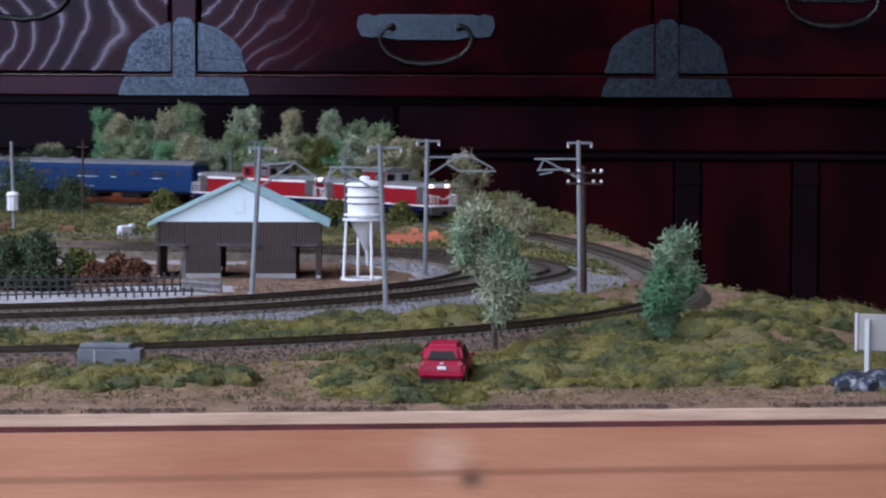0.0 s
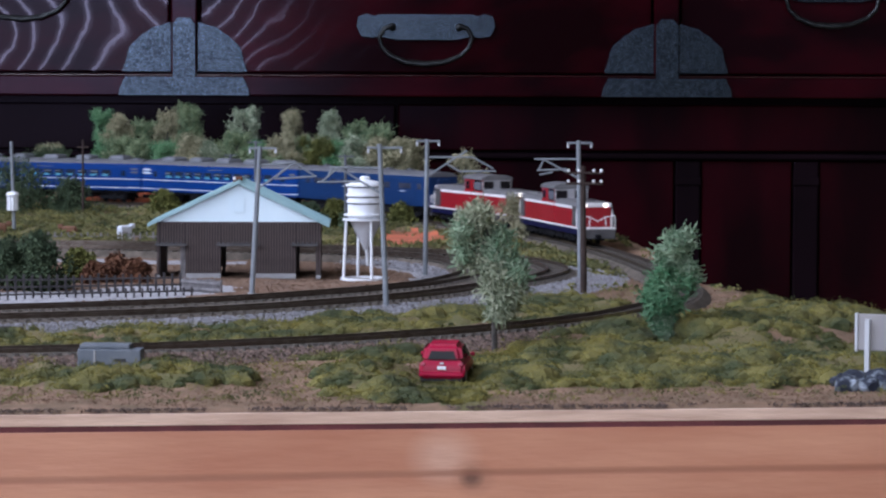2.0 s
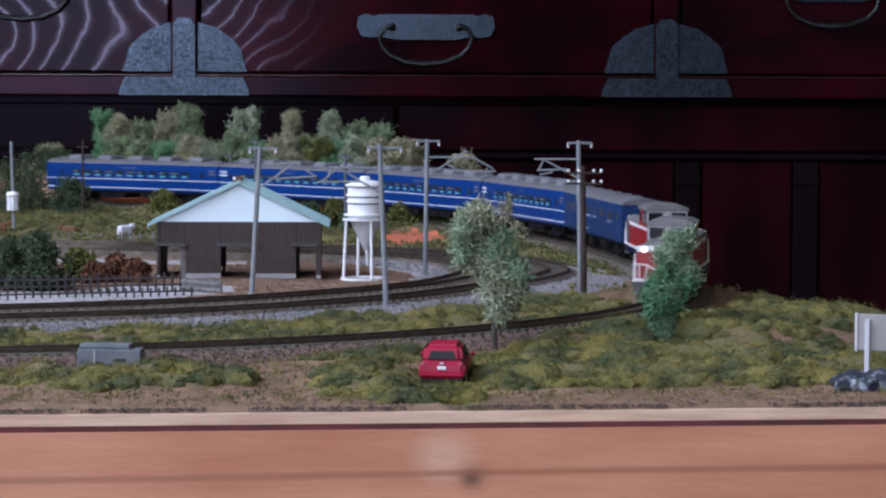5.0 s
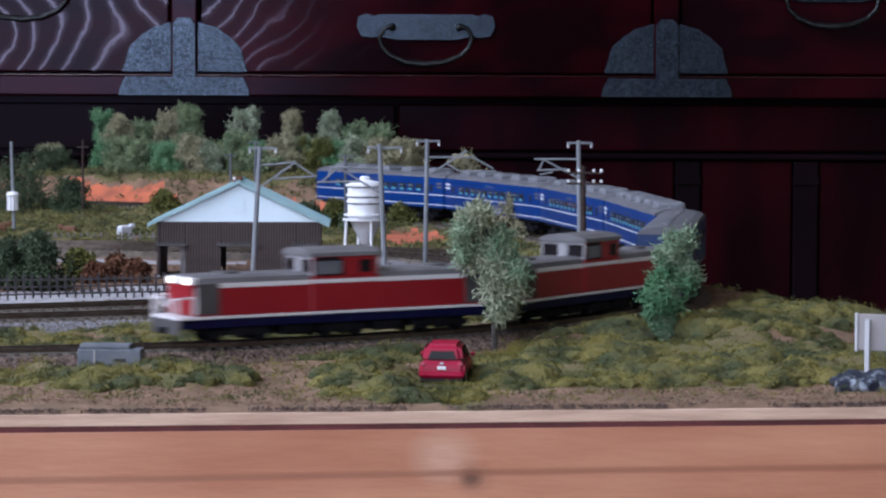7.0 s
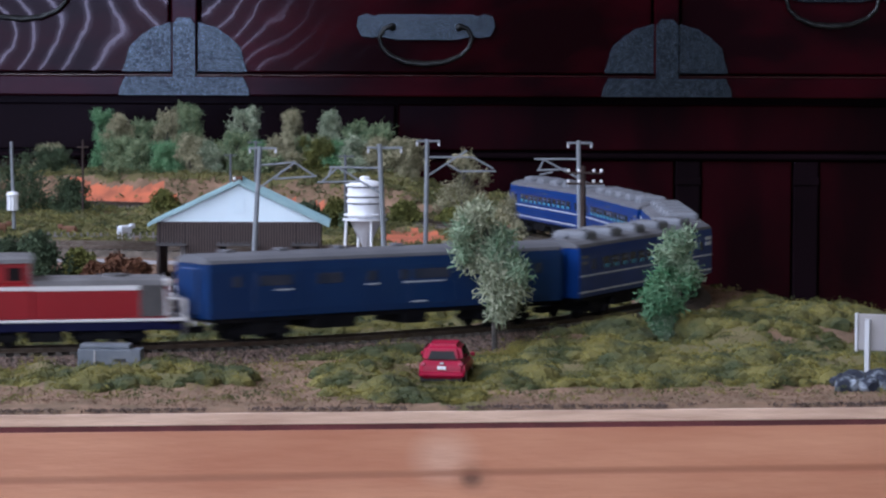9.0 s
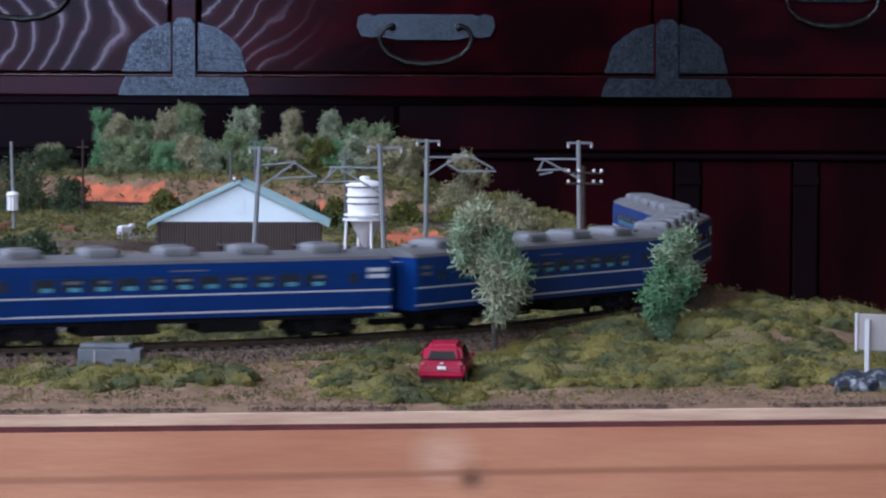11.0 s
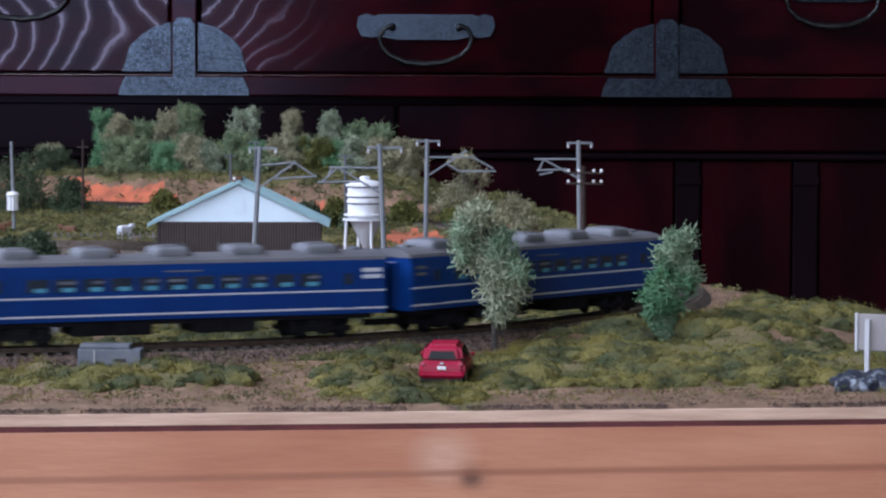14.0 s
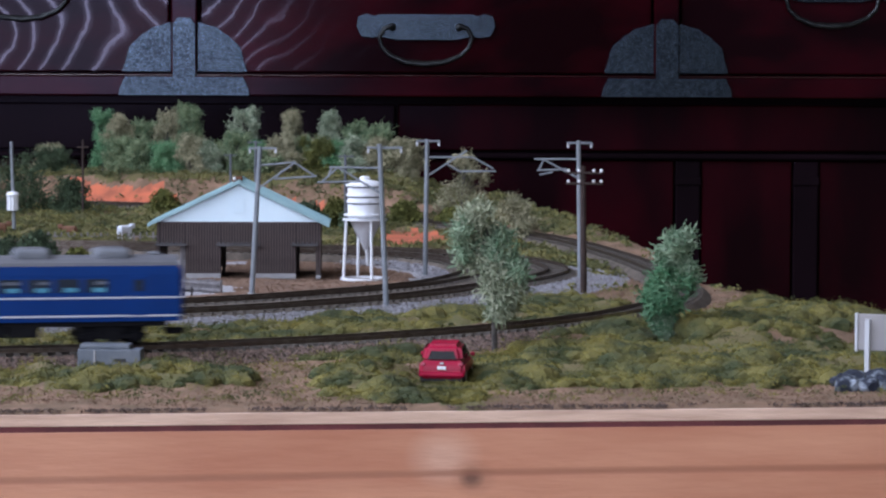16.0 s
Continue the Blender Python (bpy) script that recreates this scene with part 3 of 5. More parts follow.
        pts = [(-24, 0.5), (-30, -2), (-33, -8), (-31, -15), (-25, -21), (-14, -25.5), (0, -27), (14, -25.5), (25, -21), (31, -15), (33, -8), (30, -2), (24, 0.5)]
        tube(bm, [(cx + x, 0.0, cz + z + F) for x, z in pts], [1.5 + 0.9 * (1 - abs(x) / 33) for x, z in pts], 10)
        part("pull", bm, M["iron_black"], drawer, "drop handle of blackened iron")

    ring_handle(drawers[1], -13.0, 116.0)
    ring_handle(drawers[0], -301.0, 147.0)
    ring_handle(drawers[2], 277.0, 144.0)


chest()


# ---- the layout's board and ground ----
def board():
    t = thing("layout_board", "pale plywood layout board with a pine front frame", "board", ORIGIN[0], ORIGIN[1], 0, TURN)
    bm = bmesh.new()
    outline = [(U0, 0.0), *[(float(right_edge(v)), v) for v in np.linspace(0, V1, 60)], (U0, V1)]
    lo, hi = [bm.verts.new((a, b, -8.95)) for a, b in outline], [bm.verts.new((a, b, -6.0)) for a, b in outline]
    bm.faces.new(lo[::-1])
    bm.faces.new(hi)
    for i in range(len(lo)):
        j = (i + 1) % len(lo)
        bm.faces.new((lo[i], lo[j], hi[j], hi[i]))
    part("sheet", bm, M["ply"], t, "pale plywood sheet")
    part("front_rail", boxed(U0, U1, 0.4, 19, -55, -10.5, bevel=0.35, seg=2), M["pine"], t, "planed pine front rail with a knot")
    part("side_rail", boxed(U1 - 40, U1 - 21, 19.2, V1, -55, -10.5, bevel=0.35), M["pine"], t)
    part("side_rail", boxed(U0, U0 + 19, 19.2, V1, -55, -10.5, bevel=0.35), M["pine"], t)
    part("back_rail", boxed(U0 + 19.2, U1 - 19.2, V1 - 19, V1, -55, -10.5, bevel=0.35), M["pine"], t)
    # a dark maroon strip, nearly flush with the front, fills the joint
    part("spacer", boxed(U0 + 1, U1 - 24, 0.55, V1 - 1, -10.6, -8.9), M["gap_brown"], t)
    for u in (U0 + 10, -500, U1 - 40):
        for v in (21, V1 - 50):
            part("leg", boxed(u, u + 30, v, v + 28, FLOOR, -54), M["pine"], t)


board()


def to_uv(p):
    r = np.asarray(p) - ORIGIN
    return r @ BU, r @ BV


def zones(p):
    """0 turf, 1 soil, 2 yard, 3 orange clay, 4 white gravel, 5 bed."""
    p = np.asarray(p, float)
    dm, da, db = distance(p, MAIN), distance(p, LOOP_A), distance(p, LOOP_B)
    n1 = bumpy(p, 38.0, 1.7) + 0.5 * bumpy(p, 14.0, 5.1)
    z = np.zeros(len(p), int)
    outside = dm > 0
    near = p[:, 1] < 1080
    u, v = to_uv(p)
    z[outside & ~near & (n1 < -0.3)] = 1
    patch = np.zeros(len(p), bool)
    for cx, cy, rx, ry in ((-95, 799, 40, 28), (3, 784, 38, 32), (-22, 860, 38, 13), (39, 852, 34, 42), (65, 800, 44, 28), (108, 988, 42, 104), (52, 938, 30, 38), (107, 835, 18, 34), (84, 866, 30, 34), (30, 806, 40, 30),
                           (150, 860, 40, 60), (92, 935, 44, 48), (125, 955, 36, 50), (82, 905, 24, 40)):
        patch |= np.hypot((p[:, 0] - cx) / rx, (p[:, 1] - cy) / ry) < 1 + 0.45 * n1
    for cx, cy, rx, ry in ((-45, 783, 10, 34), (140, 905, 15, 22)):
        patch &= np.hypot((p[:, 0] - cx) / rx, (p[:, 1] - cy) / ry) > 1 + 0.5 * n1
    z[outside & near & ~patch & (p[:, 0] > -140)] = 1
    z[outside & near & (dm < 24 + 8 * n1)] = 1
    z[outside & near & (p[:, 0] > 12) & (v < 36 + 16 * n1)] = 1
    z[outside & (u > right_edge(v) - 7 - 4 * n1) & (p[:, 1] > 1010)] = 1
    z[outside & (dm < 26) & (p[:, 1] > 1000)] = 1
    z[outside & (np.hypot((p[:, 0] - 108) / 22, (p[:, 1] - 1180) / 60) < 1 + 0.3 * n1)] = 1
    far = outside & (p[:, 1] > 1600)
    z[far & (dm > 9) & (dm < 36 + 16 * n1) & (p[:, 0] < 10)] = 1
    z[far & (dm < 32 + 10 * n1) & (dm > 9) & (p[:, 0] < -178) & (p[:, 0] > -246)] = 3
    z[far & (dm < 23 + 8 * n1) & (dm > 9) & (p[:, 0] > -128) & (p[:, 0] < -66)] = 3
    z[far & (dm > 9) & (dm < 15 + 14 * n1) & (p[:, 0] > -180) & (p[:, 0] < -120) & (n1 > -0.05)] = 3
    inner = (~outside) & (db < 0)
    z[inner & (n1 < -0.28)] = 1
    z[inner & (dm > -14) & (p[:, 1] > 1000)] = 1
    z[inner & (db > -31 + 9 * n1) & (dm < -16) & (p[:, 1] < 1200)] = 4
    z[inner & (np.hypot((p[:, 0] + 17) / 17, (p[:, 1] - 1485) / 70) < 1 + 0.2 * n1)] = 3
    z[inner & (np.hypot((p[:, 0] - 72) / 26, (p[:, 1] - 1130) / 75) < 1)] = 1
    z[inner & (dm < -13) & (np.hypot((p[:, 0] - 60) / 24, (p[:, 1] - 1330) / 100) < 1 + 0.3 * n1)] = 0
    z[(da > 0)] = 2
    z[(da > 60) & (da < 116) & (p[:, 1] < 1160) & (p[:, 0] < -84)] = 4
    z[(da > 6) & (da < 26) & (p[:, 0] > -30) & (p[:, 1] > 1180)] = 4
    z[(da > 24) & (da < 46) & (p[:, 0] < -90) & (p[:, 1] > 1250)] = 4
    z[(np.abs(dm) < 9) | (np.abs(da) < 11) | (np.abs(db) < 11) | ((da < 0) & (db > 0))] = 5
    return z, dm, da, db


def ground():
    us = np.concatenate([np.arange(U0, -330, 25.0), np.arange(-330, -60, 2.5), np.arange(-60, U1, 4.0), [U1]])
    vs = np.concatenate([np.arange(0, 930, 4.0), np.arange(930, 1160, 2.2), np.arange(1160, V1, 6.0), [V1]])
    U, V = np.meshgrid(us, vs, indexing="ij")
    U = np.where(U > 60, 60 + (U - 60) * (right_edge(V) - 60) / (U1 - 60), U)
    p = ORIGIN + U.reshape(-1, 1) * BU + V.reshape(-1, 1) * BV
    dm = distance(p, MAIN)
    z = height(p, dm) + 0.5 * bumpy(p, 9.0) + 0.9 * bumpy(p, 33.0, 3.0)
    zone0, *_ = zones(p)
    mound = (zone0 == 0).astype(float).reshape(len(us), len(vs))
    for _ in range(2):
        mound[1:-1, 1:-1] = (mound[1:-1, 1:-1] * 2 + mound[:-2, 1:-1] + mound[2:, 1:-1] + mound[1:-1, :-2] + mound[1:-1, 2:]) / 6
    z += mound.reshape(-1) * hollow(p) * np.clip(1.3 + 3.4 * bumpy(p, 11.0, 6.0) + 1.8 * bumpy(p, 30.0, 7.7), -0.5, 5.5)
    low = np.minimum(np.abs(distance(p, LOOP_A)), np.abs(distance(p, LOOP_B)))
    flat = smooth((np.minimum(np.abs(dm), low) - 9) / 8)
    z = -5.0 * (1 - flat) + z * flat
    ragged = (V.reshape(-1) < 1) | (U.reshape(-1) > right_edge(V.reshape(-1)) - 1)
    z = np.where(ragged, -6.2, z)
    shift = np.where(V.reshape(-1) < 1, 0.8 + 1.1 * np.abs(bumpy(p, 5.0, 8.0)), 0.0)
    p = p + shift[:, None] * BV
    verts = np.column_stack([p, z + RAIL])
    a, b = len(us), len(vs)
    idx = np.arange(a * b).reshape(a, b)
    f = np.stack([idx[:-1, :-1], idx[1:, :-1], idx[1:, 1:], idx[:-1, 1:]], axis=-1).reshape(-1, 4)
    ob = from_arrays("ground", verts, f, M["turf"])
    for key in ("soil", "yard", "orange", "white_gravel", "bed"):
        ob.data.materials.append(M[key])
    c = p[f].mean(axis=1)
    zone, *_ = zones(c)
    ob.data.polygons.foreach_set("material_index", zone.astype(np.int32))
    ob.data.polygons.foreach_set("use_smooth", np.ones(len(f), bool))
    tagged(ob, "model landscape ground of brown soil, turf and orange clay", "ground", kind="structure")


ground()


# ---- tracks ----
def track(name, line, label, lo, hi, top=-2.6):
    t = thing(name, label, "track")
    tan = np.gradient(line, axis=0)
    tan /= np.linalg.norm(tan, axis=1)[:, None]
    nrm = np.stack([-tan[:, 1], tan[:, 0]], axis=1)
    profile = [(lo - 3.5, -5.2), (lo, top), (hi, top), (hi + 3.5, -5.2)]
    v = np.concatenate([np.column_stack([line + nrm * o, np.full(len(line), z)]) for o, z in profile])
    n = len(line)
    i = np.arange(n - 1)
    f = np.concatenate([np.stack([i + k * n, i + (k + 1) * n, i + 1 + (k + 1) * n, i + 1 + k * n], axis=1)[:, ::-1] for k in range(3)])
    from_arrays("ballast_bed", v, f, M["bed"], t)
    for side in (-4.5, 4.5):
        prof = [(side - 0.35, 0.0), (side - 0.35, -0.5), (side - 0.14, -0.6), (side - 0.14, -1.4), (side + 0.14, -1.4), (side + 0.14, -0.6), (side + 0.35, -0.5), (side + 0.35, 0.0)]
        v = np.concatenate([np.column_stack([line + nrm * o, np.full(n, z)]) for o, z in prof])
        k = len(prof)
        f = np.concatenate([np.stack([i + q * n, i + ((q + 1) % k) * n, i + 1 + ((q + 1) % k) * n, i + 1 + q * n], axis=1) for q in range(k)])
        from_arrays("rail", v, f, M["rail"], t)
    # sleepers
    s = np.concatenate([[0], np.cumsum(np.linalg.norm(np.diff(line, axis=0), axis=1))])
    q = np.arange(2, s[-1], 4.1)
    c = np.stack([np.interp(q, s, line[:, 0]), np.interp(q, s, line[:, 1])], axis=1)
    tq = np.stack([np.interp(q, s, tan[:, 0]), np.interp(q, s, tan[:, 1])], axis=1)
    nq = np.stack([-tq[:, 1], tq[:, 0]], axis=1)
    corners = []
    for z in (-2.9, -1.4):
        for a, b in ((-0.8, -7.6), (0.8, -7.6), (0.8, 7.6), (-0.8, 7.6)):
            corners.append(np.column_stack([c + tq * a + nq * b, np.full(len(c), z)]))
    v = np.stack(corners, axis=1).reshape(-1, 3)
    j = np.arange(len(c))[:, None] * 8
    f = np.concatenate([j + np.array(w) for w in ((4, 5, 6, 7), (0, 1, 5, 4), (1, 2, 6, 5), (2, 3, 7, 6), (3, 0, 4, 7))])
    tagged(from_arrays("sleeper_ladder", v, f, M["sleeper"], t), kind="stuff")
    return t


track("main_track", MAIN, "single curved model railway track on brown ballast", -8.6, 8.6, -2.3)
track("yard_track", LOOP_A, "curved inner model railway track beside the yard", -17.0, 9.0, -1.9)
track("loop_track", LOOP_B, "curved model railway loop track on grey ballast", -9.0, 17.0, -2.05)


def stones(name, line, side0, side1, count, size, mat_, label, ymax, xmin, zlo, zhi, seed):
    """Loose ballast stones strewn along one side of a line."""
    rng = np.random.default_rng(seed)
    keep = (line[:, 1] < ymax) & (line[:, 0] > xmin)
    idx = np.where(keep)[0]
    tan = np.gradient(line, axis=0)
    tan /= np.linalg.norm(tan, axis=1)[:, None]
    nrm = np.stack([-tan[:, 1], tan[:, 0]], axis=1)
    i = rng.choice(idx, count)
    k = rng.random(count)
    o = side0 + (side1 - side0) * k
    c = line[i] + nrm[i] * o[:, None] + tan[i] * rng.uniform(-4, 4, count)[:, None]
    z = zhi + (zlo - zhi) * k + rng.random(count) * 0.3
    c = np.column_stack([c, z])
    octa = np.array([(1, 0, 0), (0, 1, 0), (-1, 0, 0), (0, -1, 0), (0, 0, 0.8), (0, 0, -0.6)])
    r = (size * (0.5 + rng.random((count, 6)) * 0.9))[:, :, None]
    a = rng.random(count) * 6.28
    rot = np.stack([np.stack([np.cos(a), -np.sin(a), 0 * a], 1), np.stack([np.sin(a), np.cos(a), 0 * a], 1), np.stack([0 * a, 0 * a, 0 * a + 1], 1)], 1)
    v = (np.einsum("nij,kj->nki", rot, octa) * r + c[:, None]).reshape(-1, 3)
    v[:, 2] += RAIL
    j = np.arange(count)[:, None] * 6
    f = np.concatenate([j + np.array(w) for w in ((0, 1, 4), (1, 2, 4), (2, 3, 4), (3, 0, 4), (1, 0, 5), (2, 1, 5), (3, 2, 5), (0, 3, 5))])
    tagged(from_arrays(name, v, f, mat_), label, "ballast", kind="stuff")


stones("brown_ballast", MAIN, 8.0, 24.0, 6500, 0.58, M["brown_ballast"], "coarse brown ballast stones along the front track", 985, -230, -4.9, -2.4, 3)
stones("grey_ballast", LOOP_B, -9.5, -31.0, 11000, 0.5, M["grey_ballast"], "loose pale grey ballast stones beside the loop track", 1260, -230, -4.9, -2.6, 4)
stones("grey_ballast", LOOP_A, 8.0, 22.0, 2500, 0.6, M["grey_ballast"], "loose pale grey ballast stones inside the yard track", 1420, -38, -4.9, -3.0, 5)


# ---- turf ----
def turf():
    rng = np.random.default_rng(11)
    n = 90000
    y = 742 + (1960 - 742) * rng.random(n) ** 1.5
    x = (rng.random(n) * 2 - 1) * (y * 0.166 + 8)
    p = np.column_stack([x, y])
    u, v = to_uv(p)
    ok = (u < right_edge(v) - 2) & (v > 6) & (v < V1 - 3)
    p = p[ok]
    zone, dm, da, db = zones(p)
    u, v = to_uv(p)
    thick = bumpy(p, 24.0, 9.3) + 0.6 * bumpy(p, 8.0, 2.2)
    keep = (zone == 0) & (rng.random(len(p)) < np.clip(0.75 + 1.2 * thick, 0.25, 1))
    keep |= (zone == 1) & (rng.random(len(p)) < 0.07) & (np.abs(dm) > 16)
    keep |= (zone == 3) & (rng.random(len(p)) < 0.035)
    keep |= (zone == 1) & (p[:, 1] > 1600) & (rng.random(len(p)) < 0.8)
    keep &= np.abs(dm) > 13
    p, dm, thick = p[keep], dm[keep], thick[keep]
    z = height(p, dm)
    lift = 0.4 + np.clip(1.3 + 3.4 * bumpy(p, 11.0, 6.0) + 1.8 * bumpy(p, 30.0, 7.7), 0.0, 5.5) + np.clip(1.5 * thick, 0, 2)
    lift = lift * (0.15 + 0.85 * hollow(p))
    c = np.column_stack([p, z - 0.2 + lift * (0.45 + 0.75 * rng.random(len(p)))])
    size = 0.55 + 0.0009 * (p[:, 1] - 740)
    c[:, 2] += RAIL
    half = p[:, 1] < 1120
    for sel, name, label in ((half, "front_turf", "olive green foam turf tufts in the foreground"), (~half, "rear_turf", "olive green foam turf behind the tracks")):
        k = int(sel.sum())
        v_, f_ = flakes(c[sel], 13 if name == "front_turf" else 9, np.full(k, 0.9) + size[sel] * rng.uniform(0.6, 1.8, k), 0.30 if name == "front_turf" else 0.8, rng, up=0.8, squash=0.8)
        tagged(from_arrays(name, v_, f_, M["grass" if name == "front_turf" else "grass_rear"]), label, "grass", kind="stuff")


turf()


def turf_lumps():
    """Rounded cushions of foam turf, each under a coat of fine flakes."""
    rng = np.random.default_rng(41)
    n = 19000
    y = 745 + 400 * rng.random(n) ** 1.1
    x = (rng.random(n) * 2 - 1) * (y * 0.163 + 10)
    p = np.column_stack([x, y])
    u, v = to_uv(p)
    p = p[(u < right_edge(v) - 3) & (v > 10)]
    zone, dm, da, db = zones(p)
    thick = bumpy(p, 24.0, 9.3) + 0.6 * bumpy(p, 8.0, 2.2)
    keep = (zone == 0) & (np.abs(dm) > 15) & ~((np.abs(p[:, 0] - 1) < 11) & (np.abs(p[:, 1] - 804) < 22)) & (rng.random(len(p)) < np.clip(0.5 + 0.8 * thick, 0.14, 0.95))
    p, dm, thick = p[keep], dm[keep], thick[keep]
    r = (1.2 + 4.2 * np.clip(0.45 + 0.9 * thick, 0, 1.2)) * rng.uniform(0.65, 1.2, len(p))
    r = np.minimum(r, np.abs(dm) - 13.5) * (0.25 + 0.75 * hollow(p))
    p, dm, r = p[r > 0.6], dm[r > 0.6], r[r > 0.6]
    z = height(p, dm) + 0.9 * bumpy(p, 33.0, 3.0) + hollow(p) * np.clip(1.0 + 2.2 * bumpy(p, 11.0, 6.0) + 1.6 * bumpy(p, 30.0, 7.7), 0.0, 4.5)
    c = np.column_stack([p, z + RAIL - 0.2 * r])
    bm = bmesh.new()
    bmesh.ops.create_icosphere(bm, subdivisions=2, radius=1.0)
    base = np.array([q.co[:] for q in bm.verts])
    tri = np.array([[q.index for q in f.verts] for f in bm.faces])
    bm.free()
    k = len(base)
    lump = base[None] * (r[:, None] * rng.uniform(0.78, 1.02, (len(r), k)))[:, :, None] * np.array([1.1, 1.1, 0.8]) + c[:, None]
    faces = (np.arange(len(r))[:, None, None] * k + tri[None]).reshape(-1, 3)
    tagged(from_arrays("turf_cushion", lump.reshape(-1, 3), faces, M["cushion"]), "rounded cushions of olive foam turf", "grass", kind="stuff")
    vv, ff = flakes(c, 80, r * 1.24, 0.33, rng, up=0.85, squash=0.85)
    tagged(from_arrays("turf_fluff", vv, ff, M["grass"]), "fine olive foam flakes on the turf cushions", "grass", kind="stuff")


turf_lumps()


def crumbs():
    rng = np.random.default_rng(31)
    n = 52000
    y = 740 + 580 * rng.random(n)
    x = (rng.random(n) * 2 - 1) * (y * 0.165 + 6)
    p = np.column_stack([x, y])
    u, v = to_uv(p)
    p = p[(u < right_edge(v) - 2) & (v > 2)]
    zone, dm, da, db = zones(p)
    keep = ((zone == 1) & (np.abs(dm) > 11)) | (zone == 2)
    p, dm = p[keep], dm[keep]
    c = np.column_stack([p, height(p, dm) + RAIL + 0.5 * bumpy(p, 9.0) + 0.9 * bumpy(p, 33.0, 3.0) + 0.1])
    vv, ff = flakes(c, 3, np.full(len(p), 0.5), 0.3, rng, up=1.0, squash=0.6)
    tagged(from_arrays("soil_crumb", vv, ff, M["crumb"]), "loose brown soil crumbs on the bare ground", "soil", kind="stuff")


crumbs()


def rim():
    rng = np.random.default_rng(21)
    n = 2600
    u = rng.uniform(-330, U1 - 1, n)
    v = np.abs(rng.normal(0, 1.6, n)) + 0.9
    p = ORIGIN + u[:, None] * BU + v[:, None] * BV
    keep = bumpy(p, 16.0, 4.4) > -0.15
    p = p[keep]
    c = np.column_stack([p, RAIL - 5.6 + 0.5 * rng.random(len(p))])
    vv, ff = flakes(c, 4, np.full(len(p), 0.7), 0.35, rng, up=0.7)
    tagged(from_arrays("soil_rim", vv, ff, M["rim"]), "dark crumbling soil along the board's front edge", "soil", kind="stuff")


rim()


# ---- trees and bushes ----
def tree(x, y, z, h, w, leaf, label, seed, trunk=0.25, dense=26, style="flakes", lean=0.0, clumps=26, size=1.2, category="tree", profile=None, axis=None, bands=()):
    """Tapered trunk with limbs, and a crown of many small leaves or strands."""
    rng = np.random.default_rng(seed)
    t = thing("tree" if category == "tree" else "bush", label, category, x, y, z, 0 if axis else rng.uniform(0, 360))
    bm = bmesh.new()
    top = h * 0.85
    pts = [(0, 0, -1.0)]
    for k in range(1, 5):
        pts.append((rng.normal() * w * 0.04, rng.normal() * w * 0.04, top * k / 4))
    r = max(0.5, h * 0.022)
    for k, (a, b) in enumerate(zip(pts, pts[1:])):
        rod(bm, a, b, r * (1 - 0.22 * k), r * (1 - 0.22 * (k + 1)), 7)
    centres = []
    for k in range(clumps):
        f = trunk + (1 - trunk) * (k + 0.5) / clumps
        env = profile(f) if profile else math.sin(math.pi * min(1.0, 0.14 + 0.86 * (f - trunk) / (1 - trunk)) ** 0.8) ** 0.6
        a = rng.uniform(0, 6.283)
        rad = w / 2 * env * rng.uniform(0.25, 0.85)
        c = (rad * math.cos(a) + (axis(f) if axis else 0.0), rad * math.sin(a), f * h - h * 0.04)
        centres.append(c)
        if k % 2 == 0 and category == "tree":
            i = min(3, int(f * 4 * 0.85))
            rod(bm, pts[i], c, r * 0.4, r * 0.15, 5)
    part("trunk", bm, M["bark"], t)
    cr = np.full(clumps, w * (0.19 if style == "flakes" else 0.14)) * rng.uniform(0.75, 1.25, clumps)
    if style == "flakes":
        v, f = flakes(np.array(centres), dense, cr, size, rng)
    else:
        centres = np.array(centres)
        level = (centres[:, 2] / h + 0.04 - trunk) / (1 - trunk) + 0.012 * centres[:, 0] + rng.normal(0, 0.09, clumps)
        for lo, hi, coat in bands:
            pick = (level >= lo) & (level < hi)
            v, f = strands(centres[pick], dense, cr[pick], size * 6.4, size * 0.25, rng)
            from_arrays("crown", v, f, coat, t)
        if bands:
            return t
        v, f = strands(centres, dense, cr, size * 5.6, size * 0.24, rng)
    from_arrays("crown", v, f, leaf, t)
    return t


# trees on the bank behind the far track: x, y, height, width, kind
BANK = [(-232, 1925, 43, 20, "vivid"), (-219, 1900, 40, 18, "tan"), (-204, 1925, 35, 30, "green"), (-188, 1915, 42, 27, "tan"), (-170, 1900, 47, 25, "green"),
        (-168, 1870, 26, 26, "tan"), (-150, 1890, 20, 24, "olive"), (-133, 1905, 45, 25, "pale"), (-136, 1875, 28, 30, "green"), (-102, 1905, 43, 24, "tan"),
        (-108, 1870, 25, 32, "tan"), (-77, 1905, 42, 28, "pale"), (-84, 1870, 24, 32, "olive"), (-59, 1900, 36, 21, "green"), (-43, 1890, 33, 32, "green"),
        (-24, 1840, 28, 26, "tan"), (-46, 1855, 24, 26, "tan"), (-60, 1850, 26, 22, "pale"), (-268, 1920, 18, 20, "tan"), (-262, 1890, 15, 34, "dark"),
        (-118, 1860, 16, 22, "green"), (-200, 1885, 20, 30, "dark"), (-216, 1880, 24, 24, "green"),
        (-203, 1874, 23, 30, "green"), (-184, 1872, 21, 26, "vivid"), (-155, 1872, 22, 22, "pale"), (-122, 1876, 22, 22, "vivid"), (-94, 1880, 25, 22, "green"),
        (-72, 1872, 22, 24, "vivid")]
